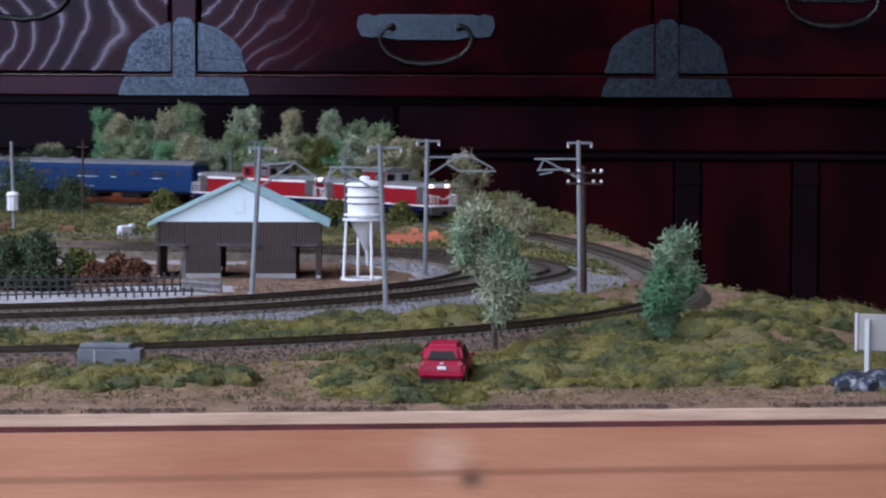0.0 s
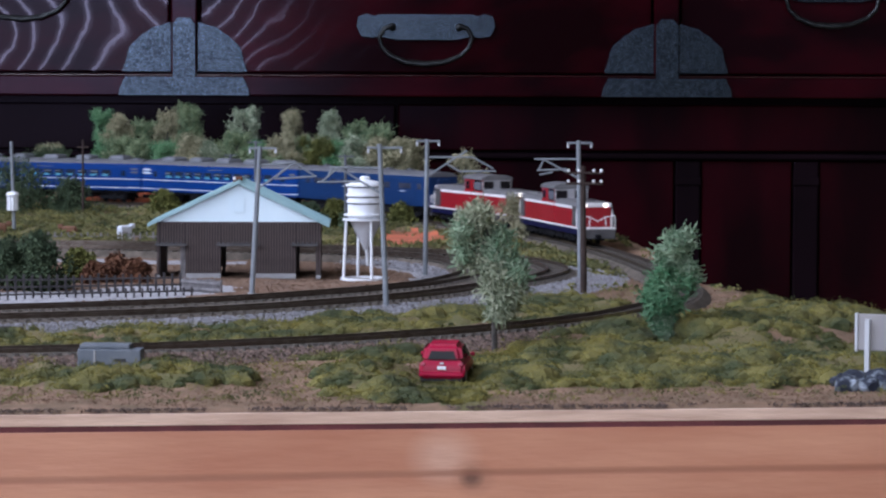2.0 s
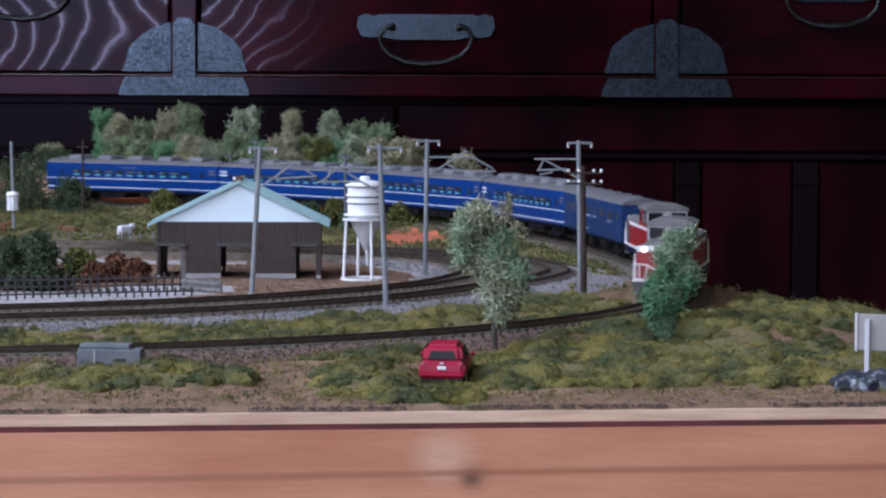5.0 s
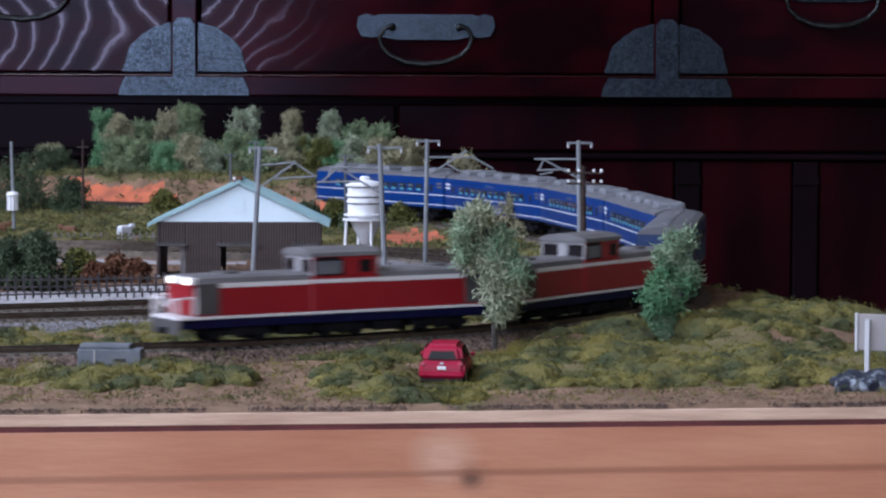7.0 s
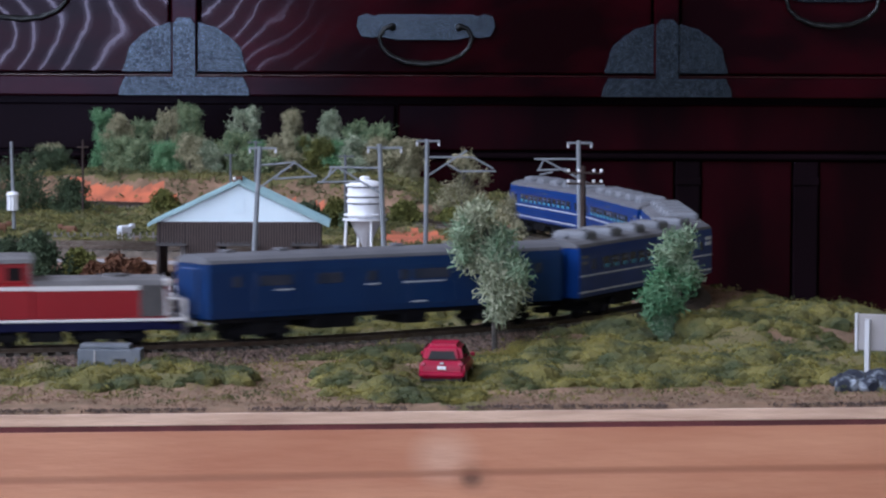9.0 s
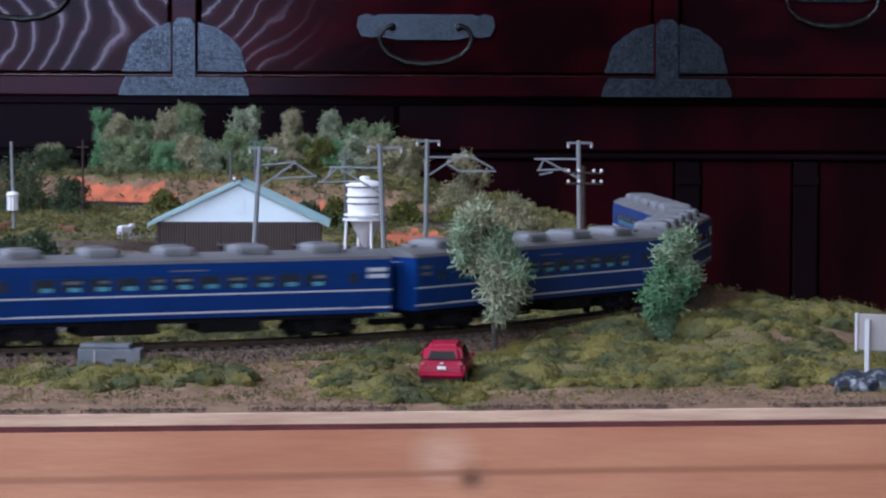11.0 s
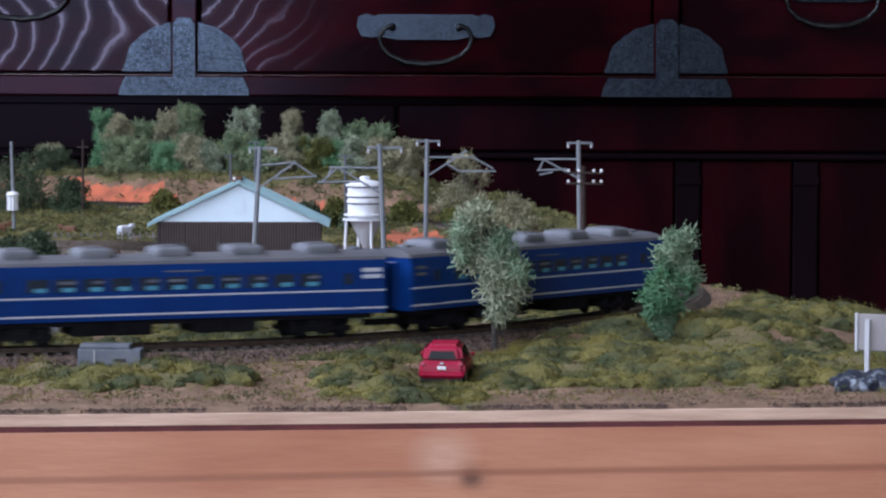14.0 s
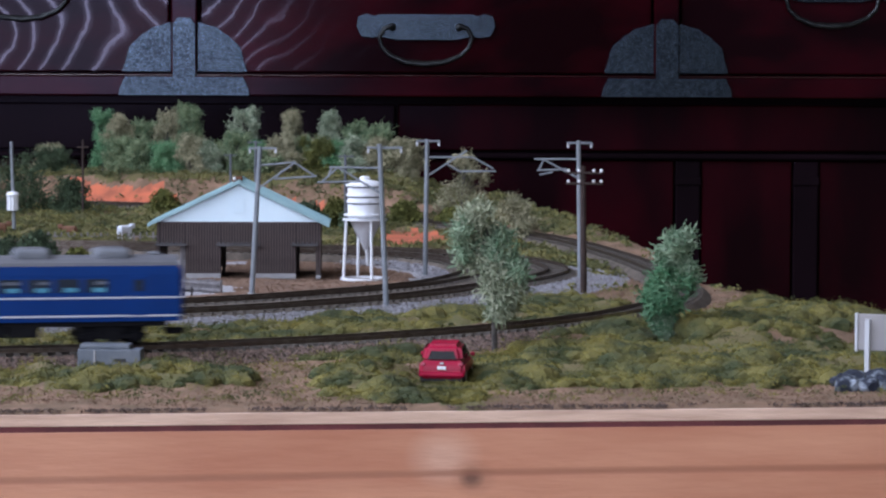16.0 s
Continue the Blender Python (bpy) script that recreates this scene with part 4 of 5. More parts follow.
TINT = {"vivid": ("leaf_vivid", "model tree with a bright green crown on the bank"), "green": ("leaf_green", "model tree with a dull green crown on the bank"), "tan": ("leaf_tan", "model tree with a dry tan crown on the bank"),
        "pale": ("leaf_pale", "model tree with a pale grey-green crown on the bank"), "olive": ("leaf_olive", "low olive green model tree on the bank"),
        "dark": ("leaf_dark", "low dark green model tree on the bank")}
for i, (x, y, h, w, kind_) in enumerate(BANK):
    leaf, label = TINT[kind_]
    z = float(height([(x, y)], distance([(x, y)], MAIN))[0])
    tagged(tree(x, y, z, h * 1.0, w * 1.14, M[leaf], label, 100 + i, trunk=0.1, dense=72, clumps=36, size=0.95, style="strands",
                profile=lambda f: 0.75 + 0.35 * math.sin(f * 9 + i) if f < 0.85 else 0.62), group="trees on the bank")

tree(12, 1640, -5, 41, 36, M["leaf_tan"], "tan-green model tree behind the track curve", 201, trunk=0.08, dense=50, clumps=34, size=1.0, style="strands")
tree(38, 1470, -5, 23, 32, M["leaf_tan"], "low tan-green model tree inside the track curve", 202, trunk=0.05, dense=50, clumps=26, size=0.9, style="strands")
tree(16.6, 889, -5, 46.5, 18.6, M["leaf_pale"], "model tree with curly pale green lichen foliage", 203, trunk=0.31, dense=105, clumps=50, style="strands", size=1.0,
     profile=lambda f: 0.82 if f < 0.5 else 1.05 if f < 0.8 else 0.95 if f < 0.92 else 0.55, axis=lambda f: 2.4 if f < 0.5 else 2.4 - 23.0 * min(f - 0.5, 0.36),
     bands=((-9.0, 0.5, M["leaf_lichen"]), (0.5, 0.74, M["leaf_sage"]), (0.74, 9.0, M["leaf_lichen"])))
tree(71.6, 917, -5, 36.2, 17.6, M["leaf_jade"], "model tree with jade green and pale lichen foliage", 204, trunk=0.10, dense=105, clumps=50, style="strands", size=0.9,
     profile=lambda f: 0.02 if f < 0.36 else 1.05 if f < 0.72 else 0.74, axis=lambda f: 0.0 if f < 0.3 else 6.0 * (f - 0.3),
     bands=((-9.0, 0.26, M["leaf_sage"]), (0.26, 0.66, M["leaf_jade"]), (0.62, 9.0, M["leaf_sage"])))

# bushes: x, y, height, width, leaf, label
for i, (x, y, h, w, leaf, label) in enumerate([
        (-163, 1135, 21, 27, "leaf_dark", "dark green bush beside the field fence"), (-175, 1140, 18, 22, "leaf_dark", "dull green bush beside the field fence"),
        (-152, 1180, 12, 16, "leaf_olive", "yellow-green bush in the yard"), (-138, 1190, 9, 16, "leaf_rust", "rust-brown bush in the yard"),
        (-128, 1180, 8, 14, "leaf_rust", "rust-brown bush in the yard"), (-144, 1170, 7, 13, "leaf_rust", "low rust-brown bush in the yard"),
        (-262, 1730, 30, 50, "leaf_dark", "large dark green bush before the far track"), (-228, 1725, 20, 32, "leaf_dark", "dark green bush before the far track"),
        (-170, 1725, 14, 22, "leaf_olive", "olive green bush before the far track"), (-62, 1600, 14, 22, "leaf_olive", "olive green bush behind the shed"),
        (-45, 1560, 13, 26, "leaf_dark", "dark green bush behind the silo"), (-22, 1600, 13, 22, "leaf_olive", "olive green bush before the far track"),
        (5, 1590, 10, 18, "leaf_olive", "olive green bush before the far track"), (-75, 1560, 14, 22, "leaf_dark", "dark green bush behind the shed")]):
    tree(x, y, -5, h, w, M[leaf], label, 300 + i, trunk=0.0, dense=120, clumps=36, size=0.95, category="bush",
         profile=lambda f: math.sqrt(max(0.05, 1 - f * f)) * 1.1)


# ---- the shed ----
def shed():
    t = thing("shed", "brown boarded model shed with a white gable and pale teal roof", "shed", -87, 1200, -5, 1.5)
    hw, dep, wall_h = 34.8, 43.0, 24.2
    holes = [(-33.2, -22.6), (-7.4, 7.0), (24.6, 32.8)]
    door_h = 13.8

    tall = part("board", boxed(0, 0.62, -0.4, 0.1, 2.15, wall_h), M["board_brown"], t)
    short = part("board", boxed(0, 0.62, -0.4, 0.1, door_h, wall_h), M["board_brown"], t)

    def boarded(y0, y1, boards):
        edges = [-hw] + [e for hole in holes for e in hole] + [hw]
        bays = [(x0, x1, 2.0 if x1 - x0 > 3 else 0, tall) for x0, x1 in zip(edges[::2], edges[1::2])] + [(x0, x1, door_h, short) for x0, x1 in holes]
        for x0, x1, z0, piece in bays:
            wall = part("wall", boxed(x0, x1, y0, y1, z0, wall_h), M["board_deep"], t, "brown boarded wall")
            x = x0 + 0.3
            while boards and x < x1 - 0.5:
                shared("board", piece.data, wall, x, y0)
                x += 1.15

    boarded(0, 1.3, True)
    boarded(dep - 1.3, dep, False)
    for piece in (tall, short):
        bpy.data.objects.remove(piece)
    for x in (-hw, hw - 1.3):
        part("wall", boxed(x, x + 1.3, 1.4, dep - 1.4, 0, wall_h), M["board_brown"], t)
    for x0, x1 in ((-22.4, -7.6), (7.2, 24.4)):
        part("plinth", boxed(x0, x1, -0.5, 1.8, 0, 2.2, bevel=0.12), M["concrete"], t, "pale concrete plinth")
    for x0, x1 in ((-35.0, -33.3), (32.9, 35.0)):
        part("plinth", boxed(x0, x1, -0.5, 1.8, 0, 1.4, bevel=0.12), M["concrete"], t)
    for x0, x1 in ((-35.5, -22.0), (-9.5, 9.0), (22.2, 33.8)):
        hood = part("eave", boxed(x0, x1, -2.6, -0.1, door_h + 0.1, door_h + 1.0, bevel=0.1), M["board_dark"], t, "dark eave over a doorway")
        k = x0 + 0.6
        while k < x1 - 0.9:
            part("batten", boxed(k, k + 0.9, -2.3, -0.1, door_h + 1.0, door_h + 1.7), M["board_dark"], hood)
            k += 2.0
    part("jamb", boxed(-24.8, -22.9, 1.5, 3.2, 0, door_h), M["fence_pale"], t, "pale weathered door jamb")
    # inner posts and a loft floor
    for x in (-7.9, 7.3, 24.2):
        part("post", boxed(x, x + 1.2, 20, 21.2, 0, wall_h), M["board_dark"], t)
    ridge = 40.6
    for y0, y1 in ((0.0, 1.2), (dep - 1.2, dep)):
        g = part("gable", prism(bmesh.new(), [(-hw, wall_h), (hw, wall_h), (0, ridge - 1.0)], y0 - 0.3, y1), M["gable"], t, "white boarded gable")
        if y0 == 0.0:
            bm = bmesh.new()
            for a in ((-2.4, 2.4, 34.2, 34.6), (-2.4, 2.4, 28.4, 28.8), (-2.4, -2.0, 28.8, 34.2), (2.0, 2.4, 28.8, 34.2)):
                box(bm, a[0], a[1], -0.75, -0.2, a[2], a[3])
            part("window_frame", bm, M["gable"], g)
            part("shutter", boxed(-1.95, 1.95, -0.5, -0.25, 28.85, 34.15), M["gable"], g)
    slope = (ridge - wall_h) / hw
    e = 38.6
    for s in (-1, 1):
        z_e = ridge - slope * e
        outline = [(0, ridge - 0.4), (s * e, z_e - 0.4), (s * e, z_e + 0.75), (0, ridge + 0.75)]
        roof = part("roof", prism(bmesh.new(), outline, -2.4, dep + 2.4), M["teal"], t, "pale teal sheet roof")
        for k in range(7):
            y = -1.5 + k * 7.0
            part("seam", prism(bmesh.new(), [(s * 0.5, ridge + 0.65), (s * e, z_e + 0.7), (s * e, z_e + 1.1), (s * 0.5, ridge + 1.05)], y, y + 0.5), M["teal"], roof)
    part("ridge_cap", rodded((0, -2.6, ridge + 0.7), (0, dep + 2.6, ridge + 0.7), 0.7, None, 8), M["teal"], t)
    return t


shed()
t = thing("roof_vent", "small brown roof vent with a white knob", "vent", -88.3, 1208, 35.4, 0)
part("stack", boxed(-1.6, 2.4, -1.4, 1.4, 0, 2.8, bevel=0.5, seg=2), M["leaf_rust"], t)
part("knob", lathe(bmesh.new(), [(0.5, 1.4), (0.6, 1.8), (0.5, 2.5), (0.25, 2.8)], 12, -0.9, -1.6), M["white"], t, "white knob")


# ---- the silo ----
def silo():
    t = thing("silo", "white plastic feed silo on four splayed legs", "silo", -33.2, 1196, -5)
    part("tank", lathe(bmesh.new(), [(7.3, 26.2), (7.3, 40.5), (6.0, 41.6), (2.2, 42.6)], 32), M["white"], t)
    part("lid", lathe(bmesh.new(), [(2.2, 42.55), (2.2, 43.6), (1.4, 44.0)], 20), M["white"], t)
    for z, r in ((40.2, 8.2), (36.0, 8.0), (33.2, 7.8), (27.6, 8.9)):
        part("band", lathe(bmesh.new(), [(r - 0.5, z - 0.45), (r, z - 0.35), (r, z + 0.35), (r - 0.5, z + 0.45)], 32), M["white"], t)
    # thin dark grey rings just below three of the bands
    for z in (39.7, 35.5, 32.7):
        part("seam", lathe(bmesh.new(), [(7.2, z - 0.5), (7.55, z - 0.45), (7.55, z - 0.05), (7.2, z)], 32), M["pole_dark"], t, "thin dark ring under a band")
    part("deck", lathe(bmesh.new(), [(9.0, 25.2), (9.4, 25.3), (9.4, 26.0), (7.0, 26.1)], 32), M["white"], t)
    part("hopper", lathe(bmesh.new(), [(0.9, 13.0), (6.9, 25.3)], 28, 0.4), M["white_grey"], t, "pale grey conical hopper")
    part("spout", rodded((0.8, 0, 13.2), (1.4, 0, 6.0), 0.8), M["white_grey"], t)
    for a in (20, 110, 200, 290):
        c, s = math.cos(radians(a)), math.sin(radians(a))
        part("leg", rodded((8.2 * c, 8.2 * s, 25.6), (9.5 * c, 9.5 * s, 0.2), 0.62, 0.68, 8), M["white"], t)
    bm = bmesh.new()
    n = 32
    rings = [(8.7, 0), (10.3, 0), (10.3, 1.0), (8.7, 1.0)]
    vs = [[bm.verts.new((r * math.cos(2 * math.pi * i / n), r * math.sin(2 * math.pi * i / n), z)) for i in range(n)] for r, z in rings]
    for k in range(4):
        for i in range(n):
            bm.faces.new((vs[k][i], vs[k][(i + 1) % n], vs[(k + 1) % 4][(i + 1) % n], vs[(k + 1) % 4][i]))
    part("base_ring", bm, M["white"], t)


silo()


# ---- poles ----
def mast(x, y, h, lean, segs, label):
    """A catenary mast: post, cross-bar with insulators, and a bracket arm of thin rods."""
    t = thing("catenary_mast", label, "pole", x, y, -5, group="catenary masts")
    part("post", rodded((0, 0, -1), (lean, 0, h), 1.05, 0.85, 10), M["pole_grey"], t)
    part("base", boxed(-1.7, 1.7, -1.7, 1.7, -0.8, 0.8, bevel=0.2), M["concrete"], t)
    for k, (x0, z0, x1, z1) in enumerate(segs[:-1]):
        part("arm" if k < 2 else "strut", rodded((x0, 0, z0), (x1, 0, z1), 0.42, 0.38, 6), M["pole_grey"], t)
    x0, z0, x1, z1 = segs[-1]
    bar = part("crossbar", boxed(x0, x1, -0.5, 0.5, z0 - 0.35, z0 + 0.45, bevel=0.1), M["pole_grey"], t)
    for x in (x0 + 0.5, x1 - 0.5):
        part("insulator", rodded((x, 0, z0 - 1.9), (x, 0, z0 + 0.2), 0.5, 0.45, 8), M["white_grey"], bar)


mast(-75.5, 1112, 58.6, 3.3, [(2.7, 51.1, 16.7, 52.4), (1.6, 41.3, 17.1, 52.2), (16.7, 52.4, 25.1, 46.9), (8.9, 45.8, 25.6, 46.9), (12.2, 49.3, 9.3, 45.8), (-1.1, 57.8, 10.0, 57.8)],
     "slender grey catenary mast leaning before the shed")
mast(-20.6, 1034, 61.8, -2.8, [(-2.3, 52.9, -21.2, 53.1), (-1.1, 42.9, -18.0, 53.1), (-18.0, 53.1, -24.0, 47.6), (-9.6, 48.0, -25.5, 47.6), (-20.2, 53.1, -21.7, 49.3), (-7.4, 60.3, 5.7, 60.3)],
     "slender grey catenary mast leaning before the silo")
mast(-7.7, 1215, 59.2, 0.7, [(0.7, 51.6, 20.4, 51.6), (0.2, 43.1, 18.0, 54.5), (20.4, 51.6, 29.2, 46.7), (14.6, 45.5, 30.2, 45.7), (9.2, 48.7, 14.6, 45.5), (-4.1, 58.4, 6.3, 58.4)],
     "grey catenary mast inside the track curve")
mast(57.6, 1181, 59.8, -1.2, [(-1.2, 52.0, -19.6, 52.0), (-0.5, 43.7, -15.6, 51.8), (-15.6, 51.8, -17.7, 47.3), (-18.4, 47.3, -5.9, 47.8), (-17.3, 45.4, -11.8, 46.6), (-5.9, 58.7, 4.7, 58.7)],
     "grey catenary mast behind the brown telegraph pole")
for x, y, h, lean in ((-131, 1740, 37.5, 0.0), (-104, 1560, 50.0, 0.5), (-49.5, 1440, 46.0, -0.5)):
    t = thing("catenary_mast", "far thin grey mast with a small cross-bar", "pole", x, y, -5, group="far masts")
    part("post", rodded((0, 0, -1), (lean, 0, h), 0.95, 0.75, 8), M["pole_dark"], t)
    part("crossbar", boxed(-4, 4, -0.4, 0.4, h - 1.2, h - 0.5), M["pole_dark"], t)


def telegraph_pole():
    t = thing("telegraph_pole", "brown telegraph pole with two cross-arms and white insulators", "pole", 56.1, 1122, -5)
    part("post", rodded((0, 0, -1), (-0.6, 0, 51), 1.35, 1.0, 10), M["pole_brown"], t)
    for z in (48.4, 44.2):
        arm = part("crossarm", boxed(-7.4, 7.2, -1.6, -0.7, z - 0.5, z + 0.4, bevel=0.1), M["pole_brown"], t)
        for x in (-6.4, -2.2, 3.6, 7.0 - 0.4):
            bm = bmesh.new()
            lathe(bm, [(0.3, z + 0.2), (0.55, z + 0.4), (0.6, z + 1.0), (0.4, z + 1.5)], 10, x, -1.1)
            part("insulator", bm, M["porcelain"], arm, "white insulator")


telegraph_pole()


def transformer_pole():
    t = thing("transformer_pole", "grey pole carrying a white transformer drum", "pole", -231, 1520, -5)
    part("post", rodded((0, 0, -1), (-1.5, 0, 50), 0.95, 0.8, 8), M["pole_grey"], t)
    bm = bmesh.new()
    for k in range(10):
        a = k * 36
        c, s = math.cos(radians(a)), math.sin(radians(a))
        rod(bm, (-0.6 + 2.7 * c, -1.8 + 2.7 * s, 13.2), (-0.6 + 2.7 * c, -1.8 + 2.7 * s, 21.2), 0.4, None, 5)
    drum = part("drum", lathe(bmesh.new(), [(2.4, 13.0), (2.6, 13.3), (2.6, 21.5), (2.2, 22.0)], 18, -0.6, -1.8), M["white"], t, "white ribbed drum")
    part("rib", bm, M["white"], drum)
    part("cap", lathe(bmesh.new(), [(3.5, 21.0), (3.7, 21.4), (3.2, 22.6), (1.0, 23.2)], 18, -0.6, -1.8), M["white"], drum)


transformer_pole()
t = thing("wooden_pole", "thin dark wooden pole before the far track", "pole", -217, 1700, -5)
part("post", rodded((0, 0, -1), (0, 0, 47), 0.8, 0.6, 8), M["pole_brown"], t)
part("crossarm", boxed(-3.5, 3.5, -0.4, 0.4, 42, 42.8), M["pole_brown"], t)


# ---- fences ----
def fence(points, z, h, spacing, r, mat_, label, rails=(0.45, 0.85)):
    a, b = np.array(points[0], float), np.array(points[1], float)
    d = b - a
    length = np.linalg.norm(d)
    ang = math.degrees(math.atan2(d[1], d[0]))
    t = thing("fence", label, "fence", a[0], a[1], z, ang)
    n = int(length / spacing)
    rng = np.random.default_rng(int(length * 10))
    for i in range(n + 1):
        x = i * spacing
        post = part("post", boxed(x - r, x + r, -r, r, -1.2, h * rng.uniform(0.92, 1.05)), mat_, t)
    for k in rails:
        part("rail", boxed(-r, n * spacing + r, -r - 0.5, -r + 0.05, h * k - 0.35, h * k + 0.35), mat_, t)


fence([(-182, 1112), (-104, 1133)], -5, 7.0, 3.3, 0.42, M["fence_black"], "dark two-rail fence along the field edge", rails=(0.35, 0.75))
fence([(-180, 1080), (-97, 1108)], -5, 3.4, 3.3, 0.35, M["fence_black"], "low dark fence beside the yard track", rails=(0.55,))
fence([(-104, 1128), (-87, 1112)], -5, 5.6, 1.5, 0.4, M["fence_pale"], "weathered pale picket fence", rails=(0.3, 0.75))
fence([(-208, 1462), (-122, 1462)], -5, 4.6, 3.4, 0.4, M["fence_pale"], "low weathered fence of the pasture", rails=(0.55,))


# ---- animals ----
def beast(name, x, y, rz, s, mat_, label, category):
    t = thing(name, label, category, x, y, -5, rz)
    bm = boxed(-3.6 * s, 3.6 * s, -1.6 * s, 1.6 * s, 3.0 * s, 6.6 * s, bevel=1.1 * s, seg=3)
    part("body", bm, mat_, t)
    part("head", boxed(3.2 * s, 6.0 * s, -0.9 * s, 0.9 * s, 5.0 * s, 7.4 * s, bevel=0.6 * s, seg=2), mat_, t)
    for lx in (-2.7, 2.5):
        for ly in (-1.0, 1.0):
            part("leg", rodded((lx * s, ly * s, 3.6 * s), (lx * s, ly * s, 0), 0.7 * s, 0.5 * s, 8), mat_, t)
    part("tail", rodded((-3.5 * s, 0, 6.0 * s), (-4.1 * s, 0, 3.4 * s), 0.3 * s, 0.2 * s, 6), mat_, t)


beast("goat", -166.5, 1474, 48, 1.15, M["goat_white"], "white animal standing in the pasture", "animal")
beast("cow", -196, 1480, 170, 1.05, M["cow_brown"], "brown cow grazing in the pasture", "cow")
beast("cow", -236, 1500, 10, 1.1, M["cow_brown"], "brown cow standing in the pasture", "cow")


# ---- red car ----
def car():
    t = thing("car", "red hatchback model car parked on the turf", "car", 1.2, 806, -5.0, 84)
    # x: forward
    L2, W2 = 13.8, 6.5
    body = bmesh.new()
    prof = [(-L2, 2.6), (-L2 - 0.1, 4.2), (-L2 + 0.3, 5.6), (-L2 + 0.7, 6.6), (L2 - 6, 6.9), (L2 - 1.2, 5.6), (L2, 4.2), (L2 - 0.2, 2.2), (-L2 + 0.6, 1.7)]
    prism(body, prof, -W2, W2)
    bmesh.ops.bevel(body, geom=list(body.edges), offset=1.1, segments=3, affect="EDGES")
    shell = part("body", body, M["car_red"], t, "glossy red bodywork")
    cab = bmesh.new()
    lo = [(-L2 + 0.9, 6.3), (L2 - 7.0, 6.6)]
    hi = [(-L2 + 2.4, 10.2), (L2 - 13.5, 10.4)]
    vs = [cab.verts.new(c) for c in ((lo[0][0], -6.1, 6.2), (lo[1][0], -6.1, 6.4), (lo[1][0], 6.1, 6.4), (lo[0][0], 6.1, 6.2),
                                     (hi[0][0], -4.9, 11.2), (hi[1][0], -4.9, 11.5), (hi[1][0], 4.9, 11.5), (hi[0][0], 4.9, 11.2))]
    for f in ((3, 2, 1, 0), (4, 5, 6, 7), (0, 1, 5, 4), (1, 2, 6, 5), (2, 3, 7, 6), (3, 0, 4, 7)):
        cab.faces.new([vs[i] for i in f])
    bmesh.ops.bevel(cab, geom=list(cab.edges), offset=1.2, segments=3, affect="EDGES")
    part("cabin", cab, M["car_red"], t)
    # rear window, slightly proud of the slanted tail
    bm = bmesh.new()
    q = [bm.verts.new(c) for c in ((-L2 + 1.14, -4.0, 7.0), (-L2 + 1.14, 4.0, 7.0), (-L2 + 1.83, 3.2, 9.3), (-L2 + 1.83, -3.2, 9.3))]
    bm.faces.new(q)
    bmesh.ops.solidify(bm, geom=bm.faces[:], thickness=0.2)
    bmesh.ops.translate(bm, vec=(-0.25, 0, 0.05), verts=bm.verts)
    part("rear_window", bm, M["car_glass"], t, "dark tinted rear window")
    for s in (-1, 1):
        bm = bmesh.new()
        q = [bm.verts.new(c) for c in ((-L2 + 3, s * 6.0, 7.0), (L2 - 9, s * 6.0, 7.0), (L2 - 13.6, s * 5.1, 10.5), (-L2 + 3.6, s * 5.1, 10.5))]
        bm.faces.new(q)
        bmesh.ops.solidify(bm, geom=bm.faces[:], thickness=0.25)
        bmesh.ops.recalc_face_normals(bm, faces=bm.faces)
        bmesh.ops.translate(bm, vec=(0, s * 0.12, 0), verts=bm.verts)
        part("side_window", bm, M["car_glass"], t)
        part("tail_light", boxed(-L2 - 0.12, -L2 + 0.8, s * 5.3 - 0.7, s * 5.3 + 0.7, 5.3, 6.3, bevel=0.25), M["lamp_pink"], t, "pinkish tail light")
        part("wing_mirror", boxed(2.6, 3.6, s * 7.1 - 0.7, s * 7.1 + 0.7, 6.7, 7.8, bevel=0.3), M["car_red"], t)
    part("number_plate", boxed(-L2 - 0.35, -L2 + 0.1, -1.2, 1.2, 4.3, 5.2, bevel=0.05), M["white"], t, "blank white plate")
    part("badge", boxed(-L2 - 0.2, -L2 + 0.3, -0.6, 0.6, 5.7, 6.3, bevel=0.1), M["white_grey"], t)
    part("bumper", boxed(-L2 - 0.5, -L2 + 1, -6.4, 6.4, 2.1, 3.5, bevel=0.5, seg=2), M["car_red"], t)
    part("underside", boxed(-L2 + 1, L2 - 1, -5.6, 5.6, 0.9, 2.2), M["tyre"], t)
    for wx in (-8.6, 8.6):
        for s in (-1, 1):
            w = part("wheel", rodded((wx, s * 4.6, 2.1), (wx, s * 6.4, 2.1), 2.1, None, 20), M["tyre"], t)
            part("rim", rodded((wx, s * 6.35, 2.1), (wx, s * 6.55, 2.1), 1.3, None, 14), M["white_grey"], w)


car()


# ---- sign, rocks and box at the front ----
def sign():
    t = thing("billboard", "blank pale grey billboard on white posts", "sign", 119.6, 800, -5, -24)
    part("panel", boxed(-1.8, 26, 0.6, 1.7, 9.4, 19.8, bevel=0.15), M["sign_grey"], t)
    part("edge", boxed(-2.6, -1.8, 0.2, 2.0, 9.0, 20.0, bevel=0.1), M["white_grey"], t)
    part("post", boxed(0.6, 2.0, -0.9, 0.5, -0.5, 18.4, bevel=0.1), M["white_grey"], t)
    part("post", boxed(22, 23.4, -0.9, 0.5, -0.5, 18.4, bevel=0.1), M["white_grey"], t)


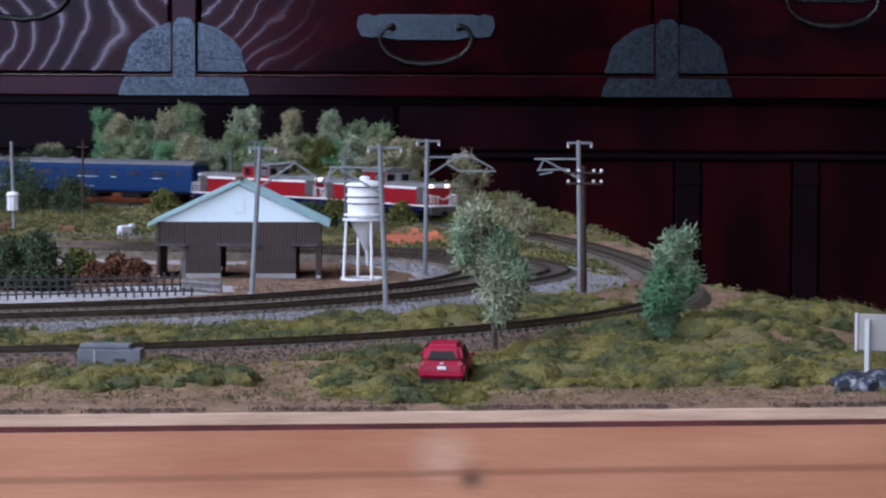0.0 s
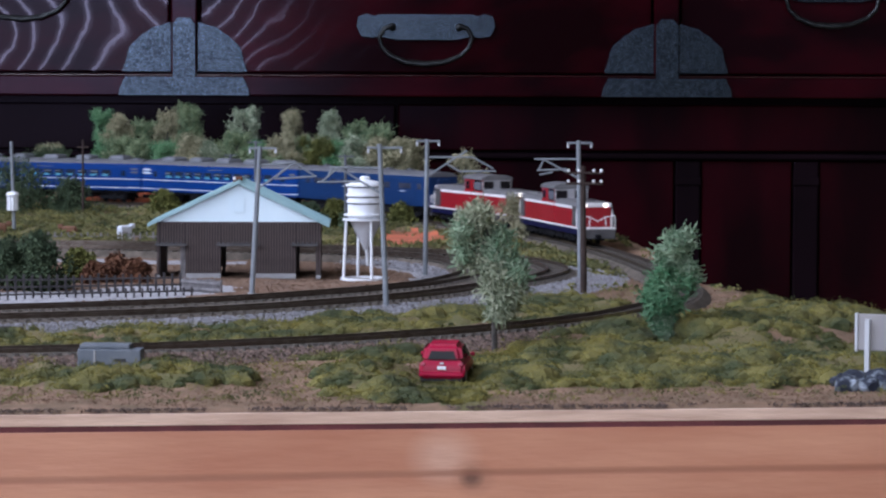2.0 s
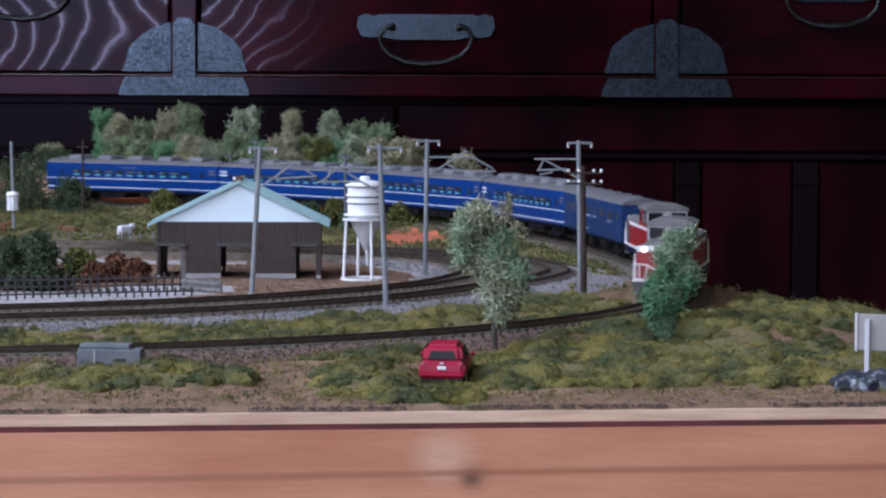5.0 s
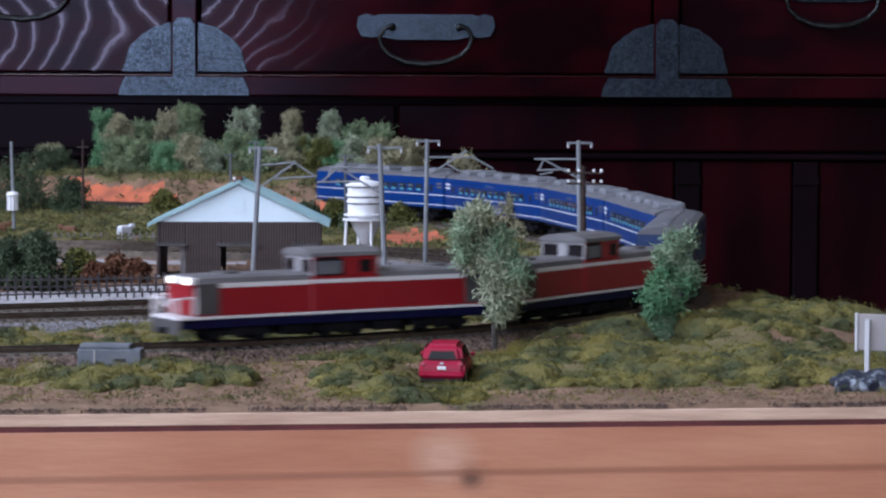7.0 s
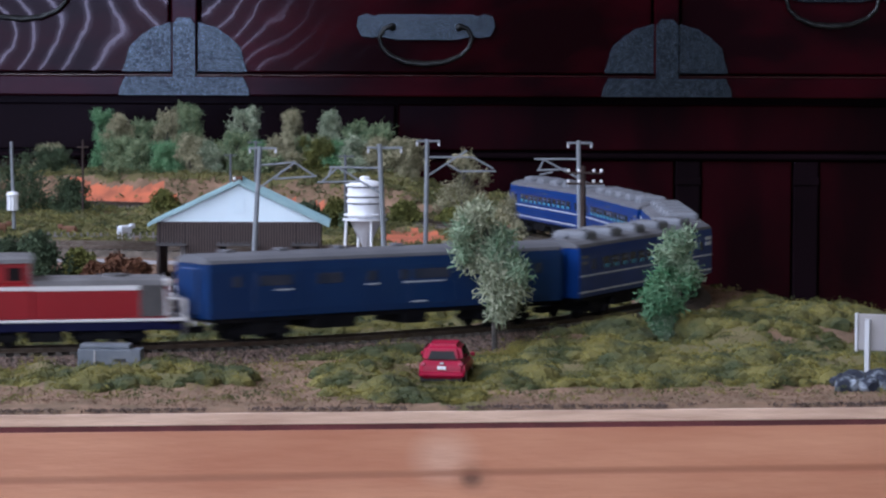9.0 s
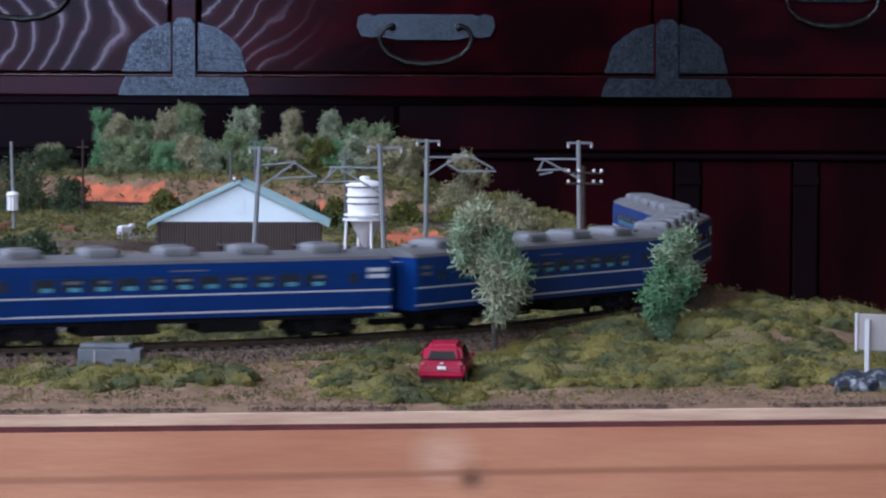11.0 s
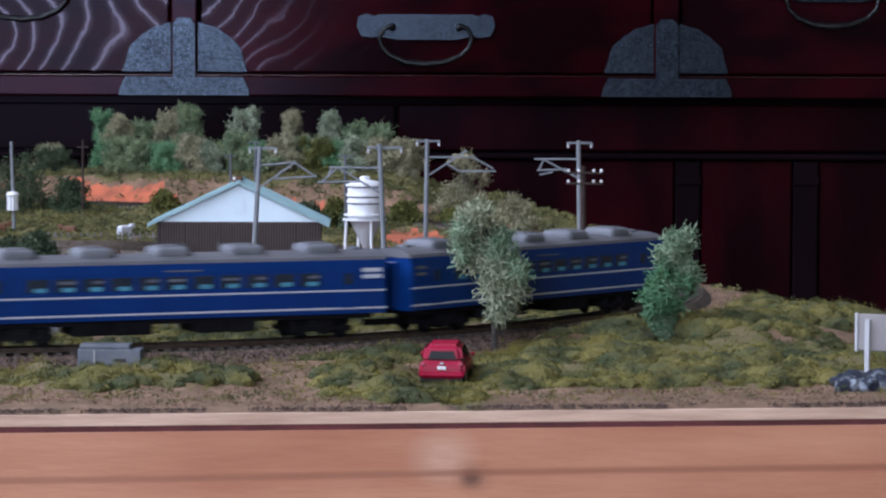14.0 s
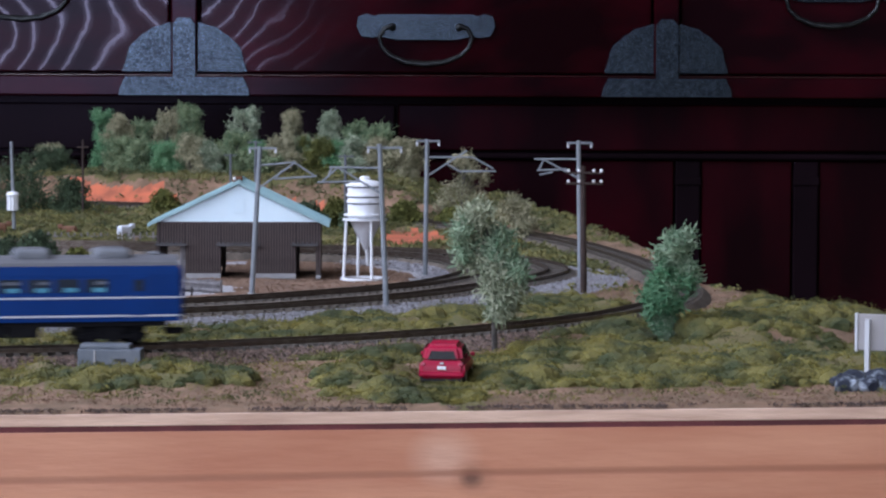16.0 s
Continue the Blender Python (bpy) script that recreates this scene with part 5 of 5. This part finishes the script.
sign()
rng_rock = random.Random(5)
for x, y, r in ((113, 783, 3.3), (118.7, 781, 3.0), (123.8, 783, 3.4), (116, 790, 3.9), (122, 790, 4.2), (128.5, 787, 3.6), (112, 791, 2.8)):
    bm = bmesh.new()
    bmesh.ops.create_icosphere(bm, subdivisions=2, radius=r * 1.15)
    for v in bm.verts:
        v.co *= 1 + 0.35 * noise.noise(v.co * 0.5 + Vector((x, y, 0)))
        v.co.z = v.co.z * 0.8 + r * 0.45
    single("rock", bm, M["rock"], "grey and white mottled rock at the billboard's foot", "rock", x, y, -5.2, rng_rock.uniform(0, 360), group="rocks under the billboard")


def equipment_box():
    t = thing("equipment_box", "grey plastic trackside equipment box", "box", -98.2, 833, -5, -3)
    part("body", boxed(-9.4, 9.4, -3.5, 4.0, 0, 5.9, bevel=0.35, seg=2), M["box_grey"], t)
    part("lid", boxed(-9.0, 6.0, -2.6, 4.2, 5.85, 7.3, bevel=0.45, seg=2), M["box_grey"], t)
    part("rib", boxed(-4.6, -4.0, -3.75, -3.4, 0.2, 5.6), M["concrete"], t)
    part("slot", boxed(1.6, 5.0, -3.62, -3.3, 2.2, 3.2), M["tyre"], t)
    part("outlet", boxed(2.4, 5.4, -4.1, -3.4, 0.0, 0.9), M["tyre"], t)


equipment_box()
for i, (x, y, r) in enumerate(((-111.5, 842, 1.5), (-51.5, 836, 0.9), (-113.5, 845, 1.1))):
    bm = bmesh.new()
    bmesh.ops.create_icosphere(bm, subdivisions=1, radius=r)
    for v in bm.verts:
        v.co *= 1 + 0.4 * noise.noise(v.co + Vector((i * 7.0, 0, 0)))
    single("pebble", bm, M["white_gravel"], "pale loose pebble beside the track", "stone", x, y, -4.8, group="loose pebbles")


# ---- the train ----
LOCO, COACH = 118.0, 139.9
PIVOT_LOCO, PIVOT_COACH = 36.0, 47.0


def bogie(parent, x, half, label=""):
    """Side frames, a bolster and four wheels; its origin is its pivot at rail height."""
    b = part("bogie", boxed(-half - 3.2, half + 3.2, -6.0, 6.0, 2.6, 6.2, bevel=0.3), M["frame_black"], parent, label)
    b.location = (x * MM, 0, 0)
    for s in (-1, 1):
        bm = bmesh.new()
        box(bm, -half - 3.4, half + 3.4, s * 7.0 - 0.6, s * 7.0 + 0.6, 2.4, 4.0, bevel=0.2)
        for k in (-1, 1):
            box(bm, k * half - 1.3, k * half + 1.3, s * 7.2 - 0.8, s * 7.2 + 0.8, 1.5, 4.4, bevel=0.2)
        box(bm, -2, 2, s * 7.2 - 0.7, s * 7.2 + 0.7, 1.6, 4.8, bevel=0.2)
        part("side_frame", bm, M["frame_black"], b)
        part("spring", boxed(-half * 0.55, half * 0.55, s * 6.6 - 1.0, s * 6.6 + 1.0, 3.8, 6.4, bevel=0.3), M["frame_black"], b)
        for k in (-1, 1):
            w = rodded((k * half, s * 4.0, 2.75), (k * half, s * 5.2, 2.75), 2.75, None, 16)
            part("wheel", w, M["frame_black"], b)
    return b


def gate(t, x, s):
    """White end railings round the open platform at one end of a locomotive."""
    bm = bmesh.new()
    r = 0.28
    e = x
    i = x - s * 5.0
    for y in (-8.6, 8.6):
        rod(bm, (e, y, 4.6), (e, y, 14.2), r)
        rod(bm, (i, y, 8.0), (i, y, 14.6), r)
        rod(bm, (e, y, 14.2), (i, y, 14.6), r)
        rod(bm, (e, y * 0.78, 4.6), (e, y * 0.78, 13.8), r)
        rod(bm, (e, y * 0.52, 7.0), (e, y * 0.44, 13.8), r)
        rod(bm, (e, y, 14.2), (e, y * 0.44, 13.8), r)
        rod(bm, (e, y * 0.44, 13.8), (e, 0, 11.6), r)
    return part("end_railing", bm, M["loco_white"], t, "white end railing")


def locomotive(label):
    t = thing("locomotive", label, "locomotive", group="locomotives")
    H = 58.5
    part("underframe", boxed(-H + 0.5, H - 0.5, -8.8, 8.8, 5.0, 7.7, bevel=0.25), M["frame_navy"], t, "dark navy underframe")
    part("deck_line", boxed(-H, H, -9.2, 9.2, 7.75, 8.6, bevel=0.15), M["loco_white"], t, "white running-board line")
    hood_o = [(-8.6, 8.7), (8.6, 8.7), (8.6, 17.2), (-8.6, 17.2)]
    band_o = [(-8.75, 17.2), (8.75, 17.2), (8.75, 18.6), (-8.75, 18.6)]
    top_o = [(-8.6, 18.6), (8.6, 18.6), (7.9, 20.2), (6.0, 20.9), (-6.0, 20.9), (-7.9, 20.2)]
    for s in (-1, 1):
        x0, x1 = (12.5, 52.5) if s > 0 else (-52.5, -12.5)
        hood = part("hood", loft_x(bmesh.new(), hood_o, x0, x1), M["loco_red"], t, "red engine hood")
        part("white_band", loft_x(bmesh.new(), band_o, x0, s * 12.5 if s < 0 else 52.6 - 8.2) if s > 0 else loft_x(bmesh.new(), band_o, -44.4, -12.5), M["loco_white"], hood)
        part("hood_top", loft_x(bmesh.new(), top_o, x0, x1), M["loco_grey"], hood, "grey hood top")
        # dark grille panel towards the end
        for y in (-1, 1):
            part("grille", boxed(*sorted((s * 44.6, s * 52.0)), y * 8.7 - 0.22, y * 8.7 + 0.22, 9.2, 18.55), M["loco_dark"], hood, "dark grey radiator grille")
            for k in range(6):
                part("slat", boxed(*sorted((s * 45.2, s * 51.4)), y * 8.95 - 0.12, y * 8.95 + 0.12, 10.0 + k * 1.35, 10.5 + k * 1.35), M["loco_dark"], hood)
        for y in (-1, 1):
            for k in range(6):
                x = s * (15.5 + k * 4.8)
                part("hood_door", boxed(x - 2.1, x + 2.1, y * 8.6 - 0.12, y * 8.6 + 0.12, 9.6, 16.4), M["loco_red"], hood)
        # rounded red end with lamps at the top corners
        bm = bmesh.new()
        box(bm, *sorted((s * 52.4, s * 53.6)), -8.0, 8.0, 8.7, 19.0, bevel=0.5, seg=2)
        end = part("hood_end", bm, M["loco_red"], t, "red hood end")
        bm = bmesh.new()
        box(bm, *sorted((s * 51.8, s * 53.9)), -8.2, 8.2, 18.2, 20.4, bevel=0.4, seg=2)
        part("lamp_board", bm, M["loco_white"], end)
        for y in (-5.3, 5.3):
            part("headlamp", rodded((s * 53.4, y, 19.2), (s * 54.2, y, 19.2), 1.0, 1.0, 16), M["lamp"] if s > 0 else M["white_grey"], end,
                 "lit warm white headlamp" if s > 0 else "unlit headlamp")
        part("platform", boxed(*sorted((s * 52.5, s * 58.2)), -8.8, 8.8, 6.6, 7.9, bevel=0.15), M["frame_black"], t)
        part("buffer_beam", boxed(*sorted((s * 57.6, s * 58.7)), -8.9, 8.9, 3.2, 7.9, bevel=0.2), M["loco_dark"], t, "dark grey buffer beam")
        gate(t, s * 58.4, s)
        part("coupler", boxed(*sorted((s * 57.0, s * 60.6)), -1.3, 1.3, 3.4, 5.4, bevel=0.2), M["frame_black"], t)
        for y in (-8.9, 8.9):
            part("handrail", rodded((s * 52.6, y, 9.4), (s * 52.6, y, 17.4), 0.3), M["loco_white"], t)
        # chimney and fan on the hood
        part("fan_ring", rodded((s * 38, 0, 20.7), (s * 38, 0, 21.6), 4.4, 4.0, 20), M["loco_dark"], hood)
    # centre cab with windows all round
    cab = part("cab", boxed(-12.4, 12.4, -9.0, 9.0, 8.7, 19.4, bevel=0.25), M["loco_red"], t, "red centre cab")
    bm = bmesh.new()
    box(bm, -11.8, 11.8, -8.6, 8.6, 19.3, 25.9, bevel=0.5, seg=2)
    part("cab_top", bm, M["loco_red"], cab)
    part("cab_roof", loft_x(bmesh.new(), [(-9.2, 25.6), (9.2, 25.6), (8.9, 26.8), (6.0, 27.9), (0, 28.4), (-6.0, 27.9), (-8.9, 26.8)], -12.7, 12.7), M["loco_grey"], cab, "grey curved cab roof")
    for y in (-1, 1):
        part("window_surround", prism(bmesh.new(), [(0.6, 19.7), (11.4, 19.7), (11.4, 24.3), (10.2, 25.3), (2.4, 25.3), (0.6, 24.0)], y * 8.66 - 0.1, y * 8.66 + 0.1), M["car_glass"], cab, "black rubber window surround")
        part("side_window", boxed(1.4, 10.8, y * 8.72 - 0.15, y * 8.72 + 0.15, 20.1, 24.2, bevel=0.1), M["glass_pale"], cab)
        part("side_window", boxed(-9.6, -5.0, y * 8.66 - 0.12, y * 8.66 + 0.12, 20.4, 24.3, bevel=0.1), M["car_glass"], cab)
        part("cab_line", boxed(-12.3, 12.3, y * 9.02 - 0.12, y * 9.02 + 0.12, 17.4, 18.6), M["loco_white"], cab)
    for s in (-1, 1):
        part("end_plate", boxed(*sorted((s * 11.6, s * 12.05)), -8.5, 8.5, 19.45, 25.7, bevel=0.15), M["cab_front"], cab, "pale grey cab end")
        for y in (-4.9, 4.9):
            part("end_window", boxed(*sorted((s * 11.9, s * 12.2)), y - 2.9, y + 2.9, 20.6, 24.7, bevel=0.1), M["car_glass"], cab)
        part("end_post", boxed(*sorted((s * 12.0, s * 12.5)), -1.3, 1.3, 19.5, 25.5), M["cab_front"], cab)
    part("fuel_tank", boxed(-22, -11, -7.6, 7.6, 1.8, 5.0, bevel=0.4), M["frame_black"], t)
    part("fuel_tank", boxed(11, 22, -7.6, 7.6, 1.8, 5.0, bevel=0.4), M["frame_black"], t)
    bogie(t, 0, 5.5)
    return t, [bogie(t, PIVOT_LOCO, 7.5), bogie(t, -PIVOT_LOCO, 7.5)]


RIDE = 1.8                        # the coach bodies sit this much above their drawn heights
BODY = [(-9.5, 6.1), (-9.7, 8.2), (-9.7, 20.2), (-9.4, 22.9), (9.4, 22.9), (9.7, 20.2), (9.7, 8.2), (9.5, 6.1)]
ROOF = [(-9.45, 22.8), (9.45, 22.8), (8.9, 23.8), (6.6, 24.8), (3.4, 25.4), (0, 25.6), (-3.4, 25.4), (-6.6, 24.8), (-8.9, 23.8)]


def lifted(name, bm, material_, parent, label=""):
    """A part of a coach's body, lifted by its ride height."""
    bmesh.ops.translate(bm, vec=(0, 0, RIDE), verts=bm.verts)
    return part(name, bm, material_, parent, label)


def coach_base(t, paint, cases):
    H = 68.0
    body = lifted("body", loft_x(bmesh.new(), BODY, -H, H), paint, t)
    lifted("roof", loft_x(bmesh.new(), ROOF, -H - 0.2, H + 0.2), M["coach_roof"], t, "grey curved roof")
    for s in (-1, 1):
        bm = bmesh.new()
        box(bm, *sorted((s * 67.9, s * 69.3)), -4.2, 4.2, 7.0, 21.5, bevel=0.4)
        lifted("gangway", bm, paint, t, "blue gangway end")
        lifted("end_door", boxed(*sorted((s * 67.9, s * 68.3)), -8.2, -5.0, 8.5, 20.6), paint, t)
        part("coupler", boxed(*sorted((s * 64.0, s * 70.0)), -1.2, 1.2, 3.2, 5.2, bevel=0.2), M["frame_black"], t)
    part("underframe", boxed(-64, 64, -8.3, 8.3, 6.3, 8.7), M["frame_black"], t)
    for x0, x1 in cases:
        part("equipment_case", boxed(x0, x1, -8.4, 8.4, 3.2, 7.6, bevel=0.3), M["frame_black"], t)
    return body


def passenger_coach(label, plates=True):
    t = thing("coach", label, "railway coach", group="passenger coaches")
    body = coach_base(t, M["coach_blue"], ((7, 19.5), (20, 32), (-26, -16.5), (-16, -6)))
    for y in (-1, 1):
        lifted("cream_line", boxed(-67.9, 67.9, y * 9.72 - 0.1, y * 9.72 + 0.1, 13.0, 13.5), M["coach_line"], body)
        lifted("cream_line", boxed(-67.9, 67.9, y * 9.68 - 0.1, y * 9.68 + 0.1, 7.5, 8.05), M["coach_line"], body)
        for k in range(11):
            x = -43.0 + k * 8.6
            w = lifted("window", boxed(x - 3.4, x + 3.4, y * 9.7 - 0.12, y * 9.7 + 0.12, 14.9, 18.9, bevel=0.1), M["glass_dark"], body)
            if k % 3 != 1:
                lifted("blind", boxed(x - 2.9, x + (2.4 if k % 2 else 0.6), y * 9.86 - 0.05, y * 9.86 + 0.05, 17.3, 18.2, bevel=0.04), M["van_blind"], w)
            lifted("seat_back", boxed(x - 2.6, x + 1.2, y * 9.86 - 0.05, y * 9.86 + 0.05, 15.0, 16.3, bevel=0.04), M["seat_teal"], w)
        for x in (-55.5, 55.5):
            d = lifted("door", boxed(x - 2.7, x + 2.7, y * 9.7 - 0.1, y * 9.7 + 0.1, 7.8, 19.6, bevel=0.1), M["coach_blue"], body)
            lifted("door_window", boxed(x - 1.4, x + 1.4, y * 9.83 - 0.05, y * 9.83 + 0.05, 15.2, 18.6), M["glass_dark"], d)
        for z in (17.6, 19.6):
            if plates:
                lifted("name_plate", boxed(-66.6, -60.2, y * 9.76 - 0.1, y * 9.76 + 0.1, z - 0.62, z + 0.62), M["coach_line"], body, "plain white plate")
            lifted("name_plate", boxed(61.0, 65.6, y * 9.8 - 0.08, y * 9.8 + 0.08, z - 0.5, z + 0.5), M["loco_grey"], body)
        lifted("marking", boxed(-8, 4, y * 9.76 - 0.06, y * 9.76 + 0.06, 20.4, 20.8), M["cooler"], body)
    for k in range(5):
        x = -48.0 + k * 24.0
        cooler = lifted("cooler", boxed(x - 5.6, x + 5.6, -6.4, 6.4, 23.6, 27.7, bevel=1.7, seg=4), M["cooler"], t, "pale grey roof cooler")
        lifted("grill", boxed(x - 3.4, x + 3.4, -3.8, 3.8, 27.6, 27.95, bevel=0.1), M["coach_roof"], cooler)
    for x in (-61, 60):
        lifted("roof_vent", boxed(x - 1.6, x + 1.6, -2, 2, 25.2, 26.4, bevel=0.3), M["cooler"], t)
    return t, [bogie(t, PIVOT_COACH, 7.0), bogie(t, -PIVOT_COACH, 7.0)]


def luggage_van():
    t = thing("luggage_van", "plain dark blue luggage van with few windows", "railway coach")
    body = coach_base(t, M["coach_plain"], ((13, 29), (-14, -5)))
    for y in (-1, 1):
        for x0, x1 in ((37, 51), (-23, -7), (-52, -38)):
            d = lifted("sliding_door", boxed(x0 - 1, x1 + 1, y * 9.72 - 0.12, y * 9.72 + 0.12, 7.6, 20.4, bevel=0.12), M["coach_plain"], body)
            lifted("door_window", boxed(x0 + 1.0, x1 - 1.0, y * 9.86 - 0.06, y * 9.86 + 0.06, 15.6, 18.8, bevel=0.1), M["van_glass"], d)
        for x, half in ((24, 4.6), (8, 1.9), (-4.5, 1.7), (-31, 2.4), (58, 1.6), (-58, 1.6)):
            lifted("window", boxed(x - half, x + half, y * 9.74 - 0.1, y * 9.74 + 0.1, 15.5, 18.8, bevel=0.1), M["van_glass"], body)
        for x0, x1, z in ((38, 44.5, 14.2), (5.6, 10.6, 14.6), (-20, -4, 14.7), (-13, -7, 8.4)):
            lifted("marking", boxed(x0, x1, y * 9.76 - 0.14, y * 9.76 + 0.14, z - 0.22, z + 0.22), M["coach_line"], body)
    for x in (-52, -30, -8, 14, 36, 56):
        lifted("roof_vent", boxed(x - 2.0, x + 2.0, -1.6, 1.6, 25.2, 26.5, bevel=0.3), M["coach_roof"], t)
    return t, [bogie(t, PIVOT_COACH, 7.0), bogie(t, -PIVOT_COACH, 7.0)]


TRAIN = [(*locomotive("leading red diesel locomotive with lit headlamps and white railings"), LOCO, PIVOT_LOCO),
         (*locomotive("second red diesel locomotive coupled behind the first"), LOCO, PIVOT_LOCO),
         (*luggage_van(), COACH, PIVOT_COACH)]
for text, plates in (("blue passenger coach with cream lines behind the van", True), ("blue passenger coach with cream lines in mid train", True),
                     ("blue passenger coach with cream lines in mid train", True), ("blue passenger coach at the tail of the train", False)):
    TRAIN.append((*passenger_coach(text, plates), COACH, PIVOT_COACH))

SPEED_T = np.linspace(0, 16, 13)
SPEED = [119.7, 118.0, 115.6, 114.3, 115.3, 116.6, 115.1, 110.7, 100.9, 91.6, 93.0, 101.9, 108.4]     # mm per second
CLOCK = np.arange(0, 16.001, 0.05)
_v = np.interp(CLOCK, SPEED_T, SPEED)
RUN = 514.3 + np.concatenate([[0], np.cumsum((_v[1:] + _v[:-1]) / 2 * 0.05)])


def heading(s):
    (x0, y0), (x1, y1) = on_main(s - 6), on_main(s + 6)
    return math.atan2(y1 - y0, x1 - x0)


def motions():
    """Each car rides with its two pivots on the track; each bogie turns to the rails under it."""
    times = [k * 0.25 for k in range(65)]
    offset = 0.0
    for ob, bogies, length, pivot in TRAIN:
        rows, turns = [], [[], []]
        for t in times:
            s = float(np.interp(t, CLOCK, RUN)) - offset - length / 2
            (xa, ya), (xb, yb) = on_main(s + pivot), on_main(s - pivot)
            a = math.atan2(ya - yb, xa - xb)
            rows.append((t, pose((xa + xb) / 2 * MM, (ya + yb) / 2 * MM, RAIL * MM, 0, 0, math.degrees(a))))
            for k, sign_ in enumerate((1, -1)):
                d = heading(s + sign_ * pivot) - a
                d = math.atan2(math.sin(d), math.cos(d))
                turns[k].append((t, pose(sign_ * pivot * MM, 0, 0, 0, 0, math.degrees(d))))
        walk(ob, rows)
        for b, r in zip(bogies, turns):
            walk(b, r)
        offset += length


motions()
